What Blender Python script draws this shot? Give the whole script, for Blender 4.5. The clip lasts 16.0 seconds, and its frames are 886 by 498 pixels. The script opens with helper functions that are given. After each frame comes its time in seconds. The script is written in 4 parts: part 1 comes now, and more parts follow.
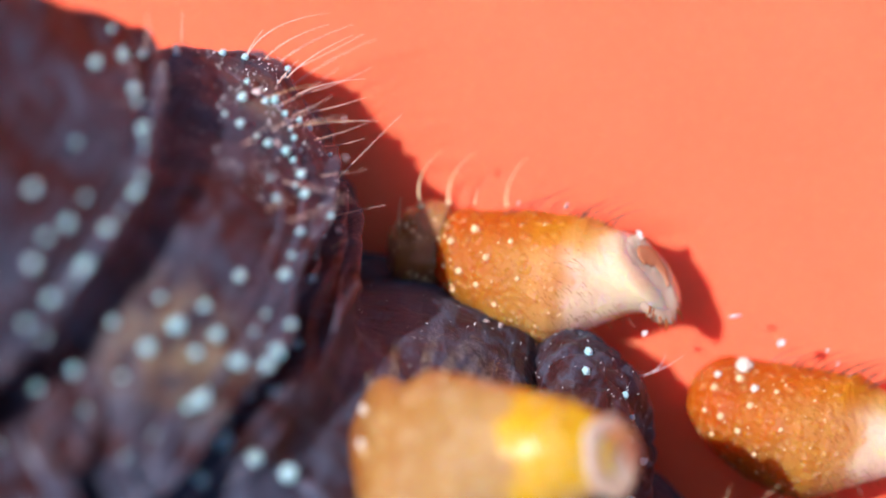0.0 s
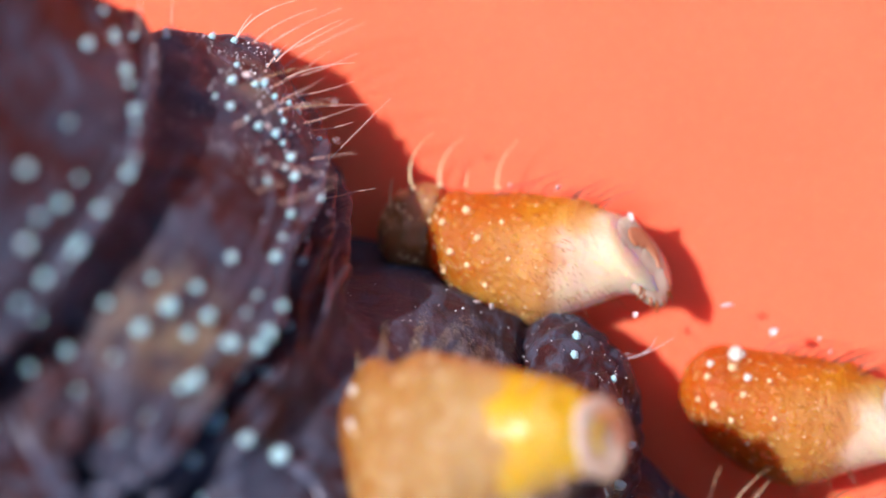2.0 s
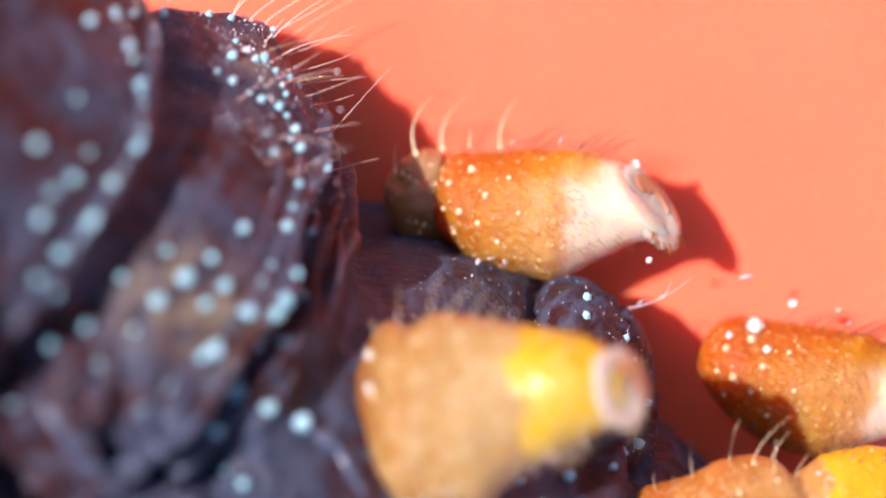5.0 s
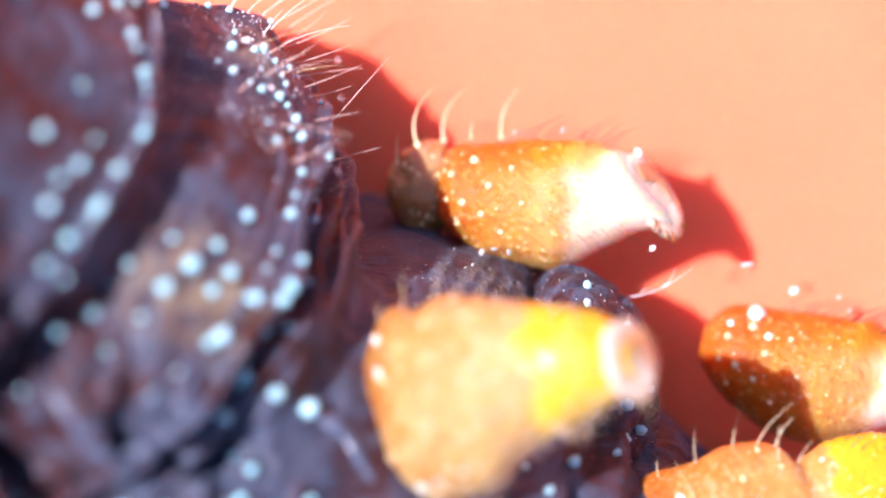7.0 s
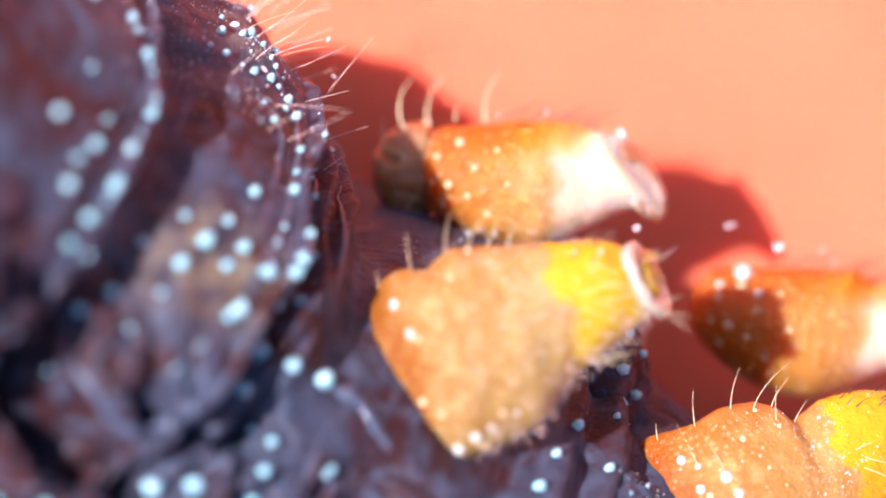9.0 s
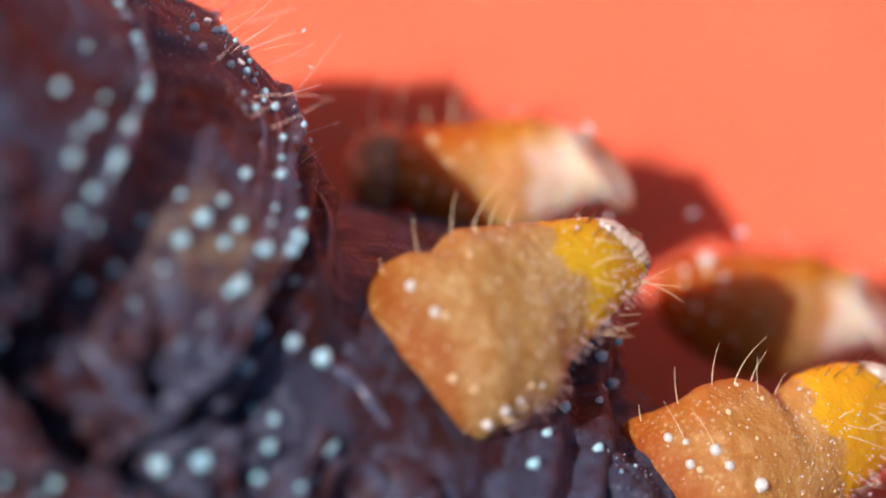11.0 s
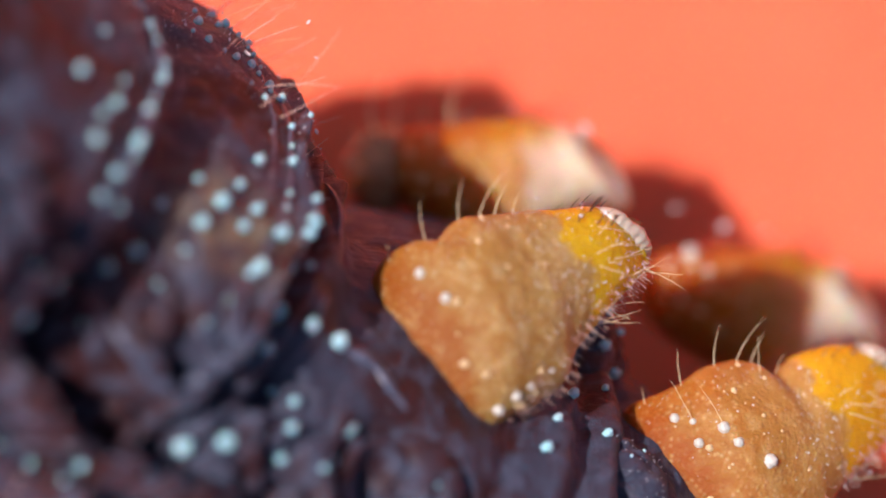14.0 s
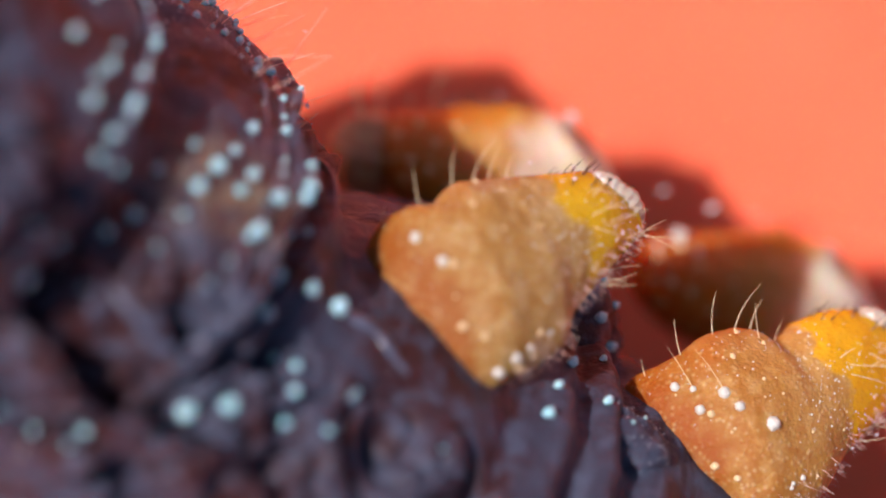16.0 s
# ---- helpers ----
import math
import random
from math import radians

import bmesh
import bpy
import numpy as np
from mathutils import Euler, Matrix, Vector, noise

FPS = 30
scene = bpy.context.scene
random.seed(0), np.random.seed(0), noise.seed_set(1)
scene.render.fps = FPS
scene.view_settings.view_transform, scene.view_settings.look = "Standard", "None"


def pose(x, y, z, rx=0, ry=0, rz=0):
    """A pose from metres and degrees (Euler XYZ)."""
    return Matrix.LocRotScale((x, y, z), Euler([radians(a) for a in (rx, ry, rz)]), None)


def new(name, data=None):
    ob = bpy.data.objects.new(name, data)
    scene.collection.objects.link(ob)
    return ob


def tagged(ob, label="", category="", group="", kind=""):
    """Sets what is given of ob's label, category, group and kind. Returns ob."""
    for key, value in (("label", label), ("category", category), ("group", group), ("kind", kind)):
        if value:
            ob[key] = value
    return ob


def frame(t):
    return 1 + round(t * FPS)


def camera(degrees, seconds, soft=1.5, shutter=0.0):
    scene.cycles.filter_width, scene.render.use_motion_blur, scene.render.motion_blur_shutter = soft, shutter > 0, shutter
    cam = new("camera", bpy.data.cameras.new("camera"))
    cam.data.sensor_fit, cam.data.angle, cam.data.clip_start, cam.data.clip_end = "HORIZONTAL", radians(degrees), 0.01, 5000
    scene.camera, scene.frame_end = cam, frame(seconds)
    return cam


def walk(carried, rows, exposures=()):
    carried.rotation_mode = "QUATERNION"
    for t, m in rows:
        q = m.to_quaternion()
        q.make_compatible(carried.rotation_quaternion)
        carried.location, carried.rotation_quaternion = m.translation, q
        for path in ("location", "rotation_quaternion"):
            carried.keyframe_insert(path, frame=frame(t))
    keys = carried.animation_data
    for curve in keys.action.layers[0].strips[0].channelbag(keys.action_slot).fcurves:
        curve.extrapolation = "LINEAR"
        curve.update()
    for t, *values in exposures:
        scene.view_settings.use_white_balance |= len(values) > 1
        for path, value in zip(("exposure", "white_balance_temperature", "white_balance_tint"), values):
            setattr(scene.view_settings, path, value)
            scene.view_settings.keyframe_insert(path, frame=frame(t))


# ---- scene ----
MM = 0.001

# ---- camera ----
cam = camera(10.0, 16.0, soft=1.8)
cam.data.dof.use_dof = True
cam.data.dof.focus_distance = 37.15 * MM
cam.data.dof.aperture_fstop = 96.0
walk(cam, [
    (0.0, pose(0.0, 0.0, 0.0378766)),
    (0.5, pose(0.0, 0.0, 0.0378846)),
    (1.0, pose(0.0, 0.0, 0.0378926)),
    (1.5, pose(0.0, 0.0, 0.0379006)),
    (2.0, pose(0.0, 0.0, 0.0379086)),
    (2.5, pose(0.0, 0.0, 0.0379166)),
    (3.0, pose(0.0, 0.0, 0.0379633)),
    (3.5, pose(0.0, 0.0, 0.0380099)),
    (4.0, pose(0.0, 0.0, 0.0380566)),
    (6.5, pose(0.0, 0.0, 0.0383566)),
    (7.0, pose(0.0, 0.0, 0.0384566)),
    (7.5, pose(0.0, 0.0, 0.0385566)),
    (8.0, pose(0.0, 0.0, 0.0388566)),
    (8.5, pose(0.0, 0.0, 0.0394566)),
    (9.0, pose(0.0, 0.0, 0.0397566)),
    (11.5, pose(0.0, 0.0, 0.0408566)),
    (12.0, pose(0.0, 0.0, 0.0410066)),
    (12.5, pose(0.0, 0.0, 0.0411566)),
    (13.0, pose(0.0, 0.0, 0.0411852)),
    (13.5, pose(0.0, 0.0, 0.0412137)),
    (14.0, pose(0.0, 0.0, 0.0412423)),
    (14.5, pose(0.0, 0.0, 0.0412709)),
    (15.0, pose(0.0, 0.0, 0.0412995)),
    (15.5, pose(0.0, 0.0, 0.0413280)),
    (16.0, pose(0.0, 0.0, 0.0413566)),
], ((0.0, 0.40, 6450, 25), (4.2, 0.53, 6300, 25), (6.3, 1.18, 5950, 26), (8.2, 1.46, 5900, 26), (9.0, 1.14, 6000, 26), (9.4, 0.92, 6200, 26), (11.3, 0.20, 6500, 25), (16.0, 0.26, 6450, 24)))

# ---- light ----
SUN_WAY = Vector((0.52, -0.165, -1.0)).normalized()
world = bpy.data.worlds.new("world")
scene.world = world
world.use_nodes = True
wn = world.node_tree
sky = wn.nodes.new("ShaderNodeTexSky")
sky.sky_type, sky.sun_disc = "NISHITA", False
sky.sun_elevation = math.asin(-SUN_WAY.z)
sky.sun_rotation = math.atan2(-SUN_WAY.x, -SUN_WAY.y)
wn.links.new(sky.outputs[0], wn.nodes["Background"].inputs[0])
wn.nodes["Background"].inputs[1].default_value = 0.088
sun = new("sun", bpy.data.lights.new("sun", "SUN"))
sun.data.energy, sun.data.angle, sun.data.color = 4.7, radians(0.8), (1.0, 0.97, 0.93)
sun.matrix_world = SUN_WAY.to_track_quat("-Z", "Y").to_matrix().to_4x4()

# ---- materials ----


class Mat:
    """A small builder for node materials; lengths in millimetres of the object's own space."""

    def __init__(self, name):
        self.m = bpy.data.materials.new(name)
        self.m.use_nodes = True
        self.t = self.m.node_tree
        self.b = self.t.nodes["Principled BSDF"]
        self.co = self.node("ShaderNodeTexCoord").outputs["Object"]

    def node(self, kind, operation=None):
        n = self.t.nodes.new(kind)
        if operation:
            n.operation = operation
        return n

    def put(self, socket, value):
        if isinstance(value, bpy.types.NodeSocket):
            self.t.links.new(value, socket)
        else:
            socket.default_value = value

    def noise(self, size, detail=4.0, rough=0.55, distort=0.0, stretch=(1, 1, 1)):
        mp = self.node("ShaderNodeMapping")
        self.put(mp.inputs["Vector"], self.co)
        mp.inputs["Scale"].default_value = [1000.0 / size * s for s in stretch]
        n = self.node("ShaderNodeTexNoise")
        self.put(n.inputs["Vector"], mp.outputs[0])
        n.inputs["Scale"].default_value = 1.0
        n.inputs["Detail"].default_value = detail
        n.inputs["Roughness"].default_value = rough
        n.inputs["Distortion"].default_value = distort
        return n.outputs["Fac"]

    def cells(self, size, feature="F1", stretch=(1, 1, 1)):
        mp = self.node("ShaderNodeMapping")
        self.put(mp.inputs["Vector"], self.co)
        mp.inputs["Scale"].default_value = [1000.0 / size * s for s in stretch]
        n = self.node("ShaderNodeTexVoronoi")
        n.feature = feature
        self.put(n.inputs["Vector"], mp.outputs[0])
        n.inputs["Scale"].default_value = 1.0
        return n.outputs["Distance"]

    def ramp(self, fac, stops, mode="EASE"):
        r = self.node("ShaderNodeValToRGB")
        r.color_ramp.interpolation = mode
        e = r.color_ramp.elements
        while len(e) < len(stops):
            e.new(0.5)
        for el, (p, c) in zip(e, stops):
            el.position = p
            el.color = (*c, 1) if isinstance(c, tuple) else (c, c, c, 1)
        self.put(r.inputs[0], fac)
        return r.outputs[0]

    def math(self, op, a, b=0.0, clamp=False):
        n = self.node("ShaderNodeMath", operation=op)
        n.use_clamp = clamp
        self.put(n.inputs[0], a)
        self.put(n.inputs[1], b)
        return n.outputs[0]

    def mix(self, fac, a, b, blend="MIX"):
        n = self.node("ShaderNodeMix")
        n.data_type, n.blend_type = "RGBA", blend
        self.put(n.inputs[0], fac)
        for s, v in ((n.inputs[6], a), (n.inputs[7], b)):
            self.put(s, (*v, 1) if isinstance(v, tuple) else v)
        return n.outputs[2]

    def xyz(self):
        n = self.node("ShaderNodeSeparateXYZ")
        mp = self.node("ShaderNodeMapping")
        self.put(mp.inputs["Vector"], self.co)
        mp.inputs["Scale"].default_value = (1000, 1000, 1000)
        self.put(n.inputs[0], mp.outputs[0])
        return n.outputs

    def near(self, centre, radius, soft=0.6):
        """1 inside a ball round centre (mm), 0 outside."""
        mp = self.node("ShaderNodeMapping")
        self.put(mp.inputs["Vector"], self.co)
        mp.inputs["Scale"].default_value = (1000, 1000, 1000)
        mp.inputs["Location"].default_value = [-c for c in centre]
        n = self.node("ShaderNodeVectorMath", operation="LENGTH")
        self.put(n.inputs[0], mp.outputs[0])
        return self.ramp(self.math("DIVIDE", n.outputs["Value"], radius), ((1 - soft, 1.0), (1.0, 0.0)))

    def bump(self, height, strength, distance, below=None):
        n = self.node("ShaderNodeBump")
        n.inputs["Strength"].default_value = strength
        n.inputs["Distance"].default_value = distance * MM
        self.put(n.inputs["Height"], height)
        if below is not None:
            self.put(n.inputs["Normal"], below)
        return n.outputs[0]

    def done(self, color, rough, normal=None, **more):
        self.put(self.b.inputs["Base Color"], (*color, 1) if isinstance(color, tuple) else color)
        self.put(self.b.inputs["Roughness"], rough)
        if normal is not None:
            self.put(self.b.inputs["Normal"], normal)
        for k, v in more.items():
            self.put(self.b.inputs[k.replace("_", " ")], v)
        return self.m


def make_paper():
    k = Mat("orange paper")
    big, fine = k.noise(2.5, 3), k.noise(0.08, 4, 0.6)
    c = k.mix(k.ramp(big, ((0.3, 0.0), (0.7, 1.0))), (0.86, 0.128, 0.044), (0.89, 0.144, 0.052))
    c = k.mix(k.ramp(fine, ((0.35, 0.0), (0.75, 0.16))), c, (0.92, 0.20, 0.085))
    return k.done(c, 0.75, k.bump(fine, 0.2, 0.01), Subsurface_Weight=0.6, Subsurface_Radius=(1.0, 0.12, 0.06), Subsurface_Scale=0.35 * MM)


def make_skin():
    """Dark violet skin, mottled with maroon painted in for its reddish shade, with fine pale streaks that run round the
    body.
    """
    k = Mat("dark skin")
    big, mid, fine = k.noise(1.1, 4, 0.55, 0.4), k.noise(0.22, 5, 0.6), k.noise(0.035, 3, 0.6)
    axes = []
    for axis, size in (((0.6776, -0.6564, -0.3316), 0.10), ((0.238, -0.231, 0.943), 1.3), ((0.696, 0.718, 0.0), 1.3)):
        dot = k.node("ShaderNodeVectorMath", operation="DOT_PRODUCT")
        k.put(dot.inputs[0], k.co)
        dot.inputs[1].default_value = [1000.0 / size * a for a in axis]
        axes.append(dot.outputs["Value"])
    comb = k.node("ShaderNodeCombineXYZ")
    for socket, value in zip(comb.inputs, axes):
        k.put(socket, value)
    tex = k.node("ShaderNodeTexNoise")
    k.put(tex.inputs["Vector"], comb.outputs[0])
    tex.inputs["Scale"].default_value, tex.inputs["Detail"].default_value, tex.inputs["Distortion"].default_value = 1.0, 3.0, 0.6
    streak = tex.outputs["Fac"]
    c = k.mix(k.ramp(big, ((0.43, 0.0), (0.56, 1.0))), (0.044, 0.010, 0.010), (0.045, 0.050, 0.078))
    c = k.mix(k.ramp(mid, ((0.46, 0.0), (0.68, 0.75))), c, (0.085, 0.105, 0.155))
    c = k.mix(k.ramp(streak, ((0.55, 0.0), (0.68, 0.5))), c, (0.098, 0.124, 0.177))
    for centre, radius in (((-1.75, -0.62, 1.9), 0.8), ((-1.35, 0.95, -0.2), 0.5)):
        patch = k.math("MULTIPLY", k.near(centre, radius, 0.8), k.ramp(mid, ((0.38, 0.1), (0.62, 1.0))))
        c = k.mix(patch, c, (0.24, 0.18, 0.11))
    c = k.mix(1.0, c, (0.80, 0.76, 0.78), "MULTIPLY")
    nrm = k.bump(fine, 0.8, 0.016, k.bump(streak, 0.4, 0.04, k.bump(mid, 0.5, 0.07)))
    return k.done(c, k.ramp(mid, ((0.3, 0.45), (0.7, 0.68))), nrm, Subsurface_Weight=0.35, Subsurface_Radius=(1.0, 0.18, 0.15), Subsurface_Scale=0.3 * MM, Specular_IOR_Level=0.25, Sheen_Weight=0.05, Sheen_Roughness=0.4, Sheen_Tint=(0.6, 0.75, 1.0, 1))


def make_white_spot():
    k = Mat("white tubercle")
    info = k.node("ShaderNodeObjectInfo")
    c = k.mix(k.noise(0.05), (0.28, 0.64, 0.72), (0.50, 0.84, 0.88))
    c = k.mix(k.ramp(info.outputs["Random"], ((0.3, 0.0), (1.0, 0.22))), c, (0.640, 0.704, 0.720))
    return k.done(c, 0.22, k.bump(k.noise(0.03), 0.6, 0.012), Subsurface_Weight=0.2, Subsurface_Scale=0.1 * MM)


def make_flesh(name, shift):
    """Skin of an amber proleg: deep amber at the root, paler along it, white at the end (further out by shift). The leg runs along x."""
    k = Mat(name)
    x, y, z = k.xyz()
    wob, fine = k.noise(0.5, 3, 0.5, 0.5), k.noise(0.05, 4, 0.6)
    along = k.math("ADD", k.math("SUBTRACT", k.math("MULTIPLY", x, 0.55), shift), k.math("MULTIPLY", k.math("SUBTRACT", wob, 0.5), 0.25))
    low = k.ramp(along, ((0.0, (0.43, 0.105, 0.004)), (0.20, (0.43, 0.145, 0.012)), (0.40, (0.45, 0.22, 0.042)), (0.56, (0.56, 0.32, 0.12)), (0.66, (0.74, 0.65, 0.52))))
    top = k.ramp(along, ((0.0, (0.42, 0.090, 0.003)), (0.35, (0.43, 0.120, 0.004)), (0.56, (0.48, 0.21, 0.006)), (0.70, (0.58, 0.36, 0.11)), (0.80, (0.74, 0.65, 0.52))))
    c = k.mix(k.ramp(k.math("ADD", y, k.math("MULTIPLY", wob, 0.2)), ((0.12, 0.0), (0.36, 1.0))), low, top)
    c = k.mix(k.ramp(fine, ((0.52, 0.0), (0.8, 0.2))), c, (0.468, 0.316, 0.118))
    c = k.mix(1.0, c, (0.92, 0.80, 0.70), "MULTIPLY")
    pits = k.math("MULTIPLY", k.ramp(k.cells(0.05), ((0.0, 1.0), (0.5, 0.0))), k.ramp(along, ((0.42, 1.0), (0.6, 0.0))))
    grain = k.math("MULTIPLY", k.ramp(k.cells(0.085), ((0.0, 1.0), (0.55, 0.0))), k.ramp(along, ((0.5, 1.0), (0.66, 0.1))))
    c = k.mix(k.math("MULTIPLY", grain, 0.35), c, (0.60, 0.36, 0.13))
    nrm = k.bump(grain, 0.8, 0.03, k.bump(pits, 0.6, 0.012, k.bump(fine, 0.7, 0.02)))
    return k.done(c, 0.46, nrm, Specular_IOR_Level=0.2, Subsurface_Weight=1.0, Subsurface_Radius=(1.0, 0.40, 0.08), Subsurface_Scale=0.8 * MM)


def make_tan(name, tint):
    """Skin of a tan proleg: amber at the root, darkened there for the body's shadow, clouded tan in the middle, a
    glossy yellow field at the end.
    """
    k = Mat(name)
    x, y, z = k.xyz()
    wob, cloud, fine = k.noise(0.45, 3, 0.5, 0.5), k.noise(0.22, 6, 0.68, 0.2), k.noise(0.04, 4, 0.6)
    along = k.math("ADD", k.math("MULTIPLY", k.math("ADD", x, 0.4), 0.5), k.math("MULTIPLY", k.math("SUBTRACT", wob, 0.5), 0.30))
    c = k.ramp(along, ((0.0, (0.34, 0.080, 0.002)), (0.11, (0.38, 0.125, 0.008)), (0.25, (0.44, 0.24, 0.055)), (0.6, (0.53, 0.36, 0.125))))
    rust = k.math("MULTIPLY", k.ramp(cloud, ((0.46, 0.0), (0.70, 1.0))), k.ramp(y, ((-0.45, 1.0), (0.2, 0.1))))
    c = k.mix(k.math("MULTIPLY", rust, 0.4), c, (0.40, 0.165, 0.06))
    c = k.mix(k.math("MULTIPLY", k.ramp(k.noise(0.20, 6, 0.7, 0.15), ((0.44, 0.0), (0.60, 0.8))), k.ramp(along, ((0.12, 0.15), (0.36, 1.0)))), c, (0.58, 0.44, 0.21))
    c = k.mix(k.ramp(k.noise(0.33, 6, 0.7, 0.15), ((0.52, 0.0), (0.66, 0.6))), c, (0.40, 0.19, 0.035))
    edge = k.ramp(k.math("ADD", y, k.math("MULTIPLY", k.math("SUBTRACT", wob, 0.5), 0.5)), ((0.36, 0.0), (0.66, 0.8)))
    c = k.mix(edge, c, (0.437, 0.17, 0.008))
    yel = k.ramp(k.math("ADD", k.math("MULTIPLY", x, 0.5), k.math("ADD", k.math("MULTIPLY", y, 0.02), k.math("ADD", k.math("MULTIPLY", k.math("SUBTRACT", wob, 0.5), 0.16), k.math("MULTIPLY", k.math("SUBTRACT", cloud, 0.5), 0.14)))), ((0.535, 0.0), (0.58, 1.0)))
    c = k.mix(yel, c, k.mix(cloud, (0.80, 0.54, 0.004), (0.86, 0.66, 0.016)))
    c = k.mix(k.ramp(fine, ((0.52, 0.0), (0.75, 0.28))), c, (0.50, 0.34, 0.14))
    c = k.mix(1.0, c, tint, "MULTIPLY")
    grain = k.ramp(k.cells(0.055), ((0.0, 1.0), (0.5, 0.0)))
    c = k.mix(k.math("MULTIPLY", k.math("MULTIPLY", grain, k.ramp(wob, ((0.4, 0.1), (0.6, 0.5)))), k.math("SUBTRACT", 1.0, yel)), c, (0.64, 0.47, 0.23))
    nrm = k.bump(grain, 0.5, 0.011, k.bump(fine, 0.8, 0.016, k.bump(cloud, 0.5, 0.05)))
    rough = k.math("SUBTRACT", 0.58, k.math("MULTIPLY", yel, 0.41))
    return k.done(c, rough, nrm, Subsurface_Weight=0.6, Subsurface_Radius=(1.0, 0.45, 0.12), Subsurface_Scale=0.35 * MM, Specular_IOR_Level=0.25, Coat_Weight=k.math("MULTIPLY", yel, 0.15), Coat_Roughness=0.25)


def plain(name, color, rough, other=None, size=0.1, **more):
    k = Mat(name)
    fac = k.noise(size, 4)
    c = k.mix(fac, color, other or tuple(v * 0.7 for v in color))
    return k.done(c, rough, k.bump(k.noise(size * 0.5), 0.3, 0.01), **more)


PAPER, SKIN, SPOT = make_paper(), make_skin(), make_white_spot()
FLESH, DEEP_FLESH = make_flesh("amber proleg skin", 0.0), make_flesh("deep amber proleg skin", 0.14)
# the second tan carries the glow of light through the flesh in its tint
TAN, GLOW_TAN = make_tan("tan proleg skin", (0.70, 0.58, 0.47)), make_tan("tan proleg skin with an orange glow tint", (0.80, 0.56, 0.36))
WHITE = plain("white sole skin", (0.50, 0.42, 0.33), 0.35, (0.42, 0.29, 0.20), 0.10, Subsurface_Weight=0.3, Subsurface_Scale=0.12 * MM)
BROWN = plain("amber-grey folded skin", (0.42, 0.16, 0.035), 0.45, (0.30, 0.16, 0.09), 0.16, Subsurface_Weight=0.8, Subsurface_Radius=(1.0, 0.35, 0.08), Subsurface_Scale=0.5 * MM)
RIM = plain("pale fold rim", (0.107, 0.125, 0.178), 0.3, (0.041, 0.043, 0.067), 0.09)
PAD = plain("rust pad", (0.361, 0.101, 0.030), 0.5, (0.459, 0.203, 0.104), 0.08)
HOOK = plain("brown hook", (0.410, 0.109, 0.015), 0.3, (0.164, 0.039, 0.009), 0.05)
HAIR = plain("pale hair", (0.88, 0.72, 0.62), 0.1, (0.78, 0.45, 0.32), 0.06)
FLAKE_WHITE = plain("white flake", (0.722, 0.655, 0.636), 0.15, (0.656, 0.546, 0.533), 0.05)
GOLD = plain("golden hair", (0.85, 0.74, 0.50), 0.1, (0.72, 0.48, 0.20), 0.1)
FUR = plain("fine brown bristle", (0.279, 0.117, 0.030), 0.25, (0.180, 0.062, 0.015), 0.05)
DARK_HAIR = plain("dark hair", (0.107, 0.035, 0.015), 0.3)
COMB = plain("pale amber hook", (0.541, 0.328, 0.148), 0.25, (0.410, 0.172, 0.044), 0.05)
CREAM = plain("cream wart", (0.78, 0.60, 0.36), 0.15, (0.62, 0.38, 0.15), 0.05)
PALE = plain("pale wart", (0.656, 0.655, 0.592), 0.3, (0.541, 0.484, 0.370), 0.05)
GLINT = plain("pale skin point", (0.80, 0.84, 0.88), 0.1, (0.45, 0.5, 0.56), 0.04, Specular_IOR_Level=1.0)

# ---- building ----


def part(name, bm, material, parent, label="", pose_in=None, smooth=True):
    """Links a bmesh, made in millimetres, as one mesh under parent."""
    me = bpy.data.meshes.new(name)
    bmesh.ops.scale(bm, vec=(MM, MM, MM), verts=bm.verts)
    bm.normal_update()
    bm.to_mesh(me)
    bm.free()
    if smooth:
        me.polygons.foreach_set("use_smooth", [True] * len(me.polygons))
    me.materials.append(material)
    ob = new(name, me)
    ob.parent = parent
    if pose_in is not None:
        ob.matrix_basis = pose_in
    if label:
        tagged(ob, label)
    return ob


def lathe(bm, rings, around):
    """Skins a list of rings (each a list of points), closed around; caps both ends with a fan."""
    rows = [[bm.verts.new(p) for p in ring] for ring in rings]
    for a, b in zip(rows, rows[1:]):
        for i in range(around):
            j = (i + 1) % around
            bm.faces.new((a[i], a[j], b[j], b[i]))
    for row, flip in ((rows[0], True), (rows[-1], False)):
        mid = bm.verts.new(sum((v.co for v in row), Vector()) / around)
        for i in range(around):
            j = (i + 1) % around
            bm.faces.new((row[j], row[i], mid) if flip else (row[i], row[j], mid))


def bead(bm, at, radius, out=None, squash=1.0):
    bmesh.ops.create_icosphere(bm, subdivisions=2, radius=radius, matrix=Matrix.Translation(at))


def hair(bm, root, way, bend, length, thick, steps=7):
    """A tapered curved bristle."""
    way, bend = Vector(way).normalized(), Vector(bend)
    side = way.cross(bend if bend.length > 1e-6 else Vector((0.3, 0.2, 1))).normalized()
    other = way.cross(side)
    last = None
    for k in range(steps + 1):
        u = k / steps
        c = Vector(root) + way * (length * u) + bend * (length * u * u)
        r = thick * (1 - 0.9 * u) + 0.0008
        ring = [bm.verts.new(c + (side * math.cos(a) + other * math.sin(a)) * r) for a in (0, math.tau / 4, math.tau / 2, math.tau * 3 / 4)]
        if last:
            for i in range(4):
                bm.faces.new((last[i], last[(i + 1) % 4], ring[(i + 1) % 4], ring[i]))
        last = ring


# ---- paper ----
bm = bmesh.new()
bmesh.ops.create_grid(bm, x_segments=40, y_segments=40, size=150)
ground = part("ground", bm, PAPER, None, pose_in=pose(0, 0, -0.45 * MM))
tagged(ground, "plain orange paper sheet under the caterpillar", "paper", kind="structure")

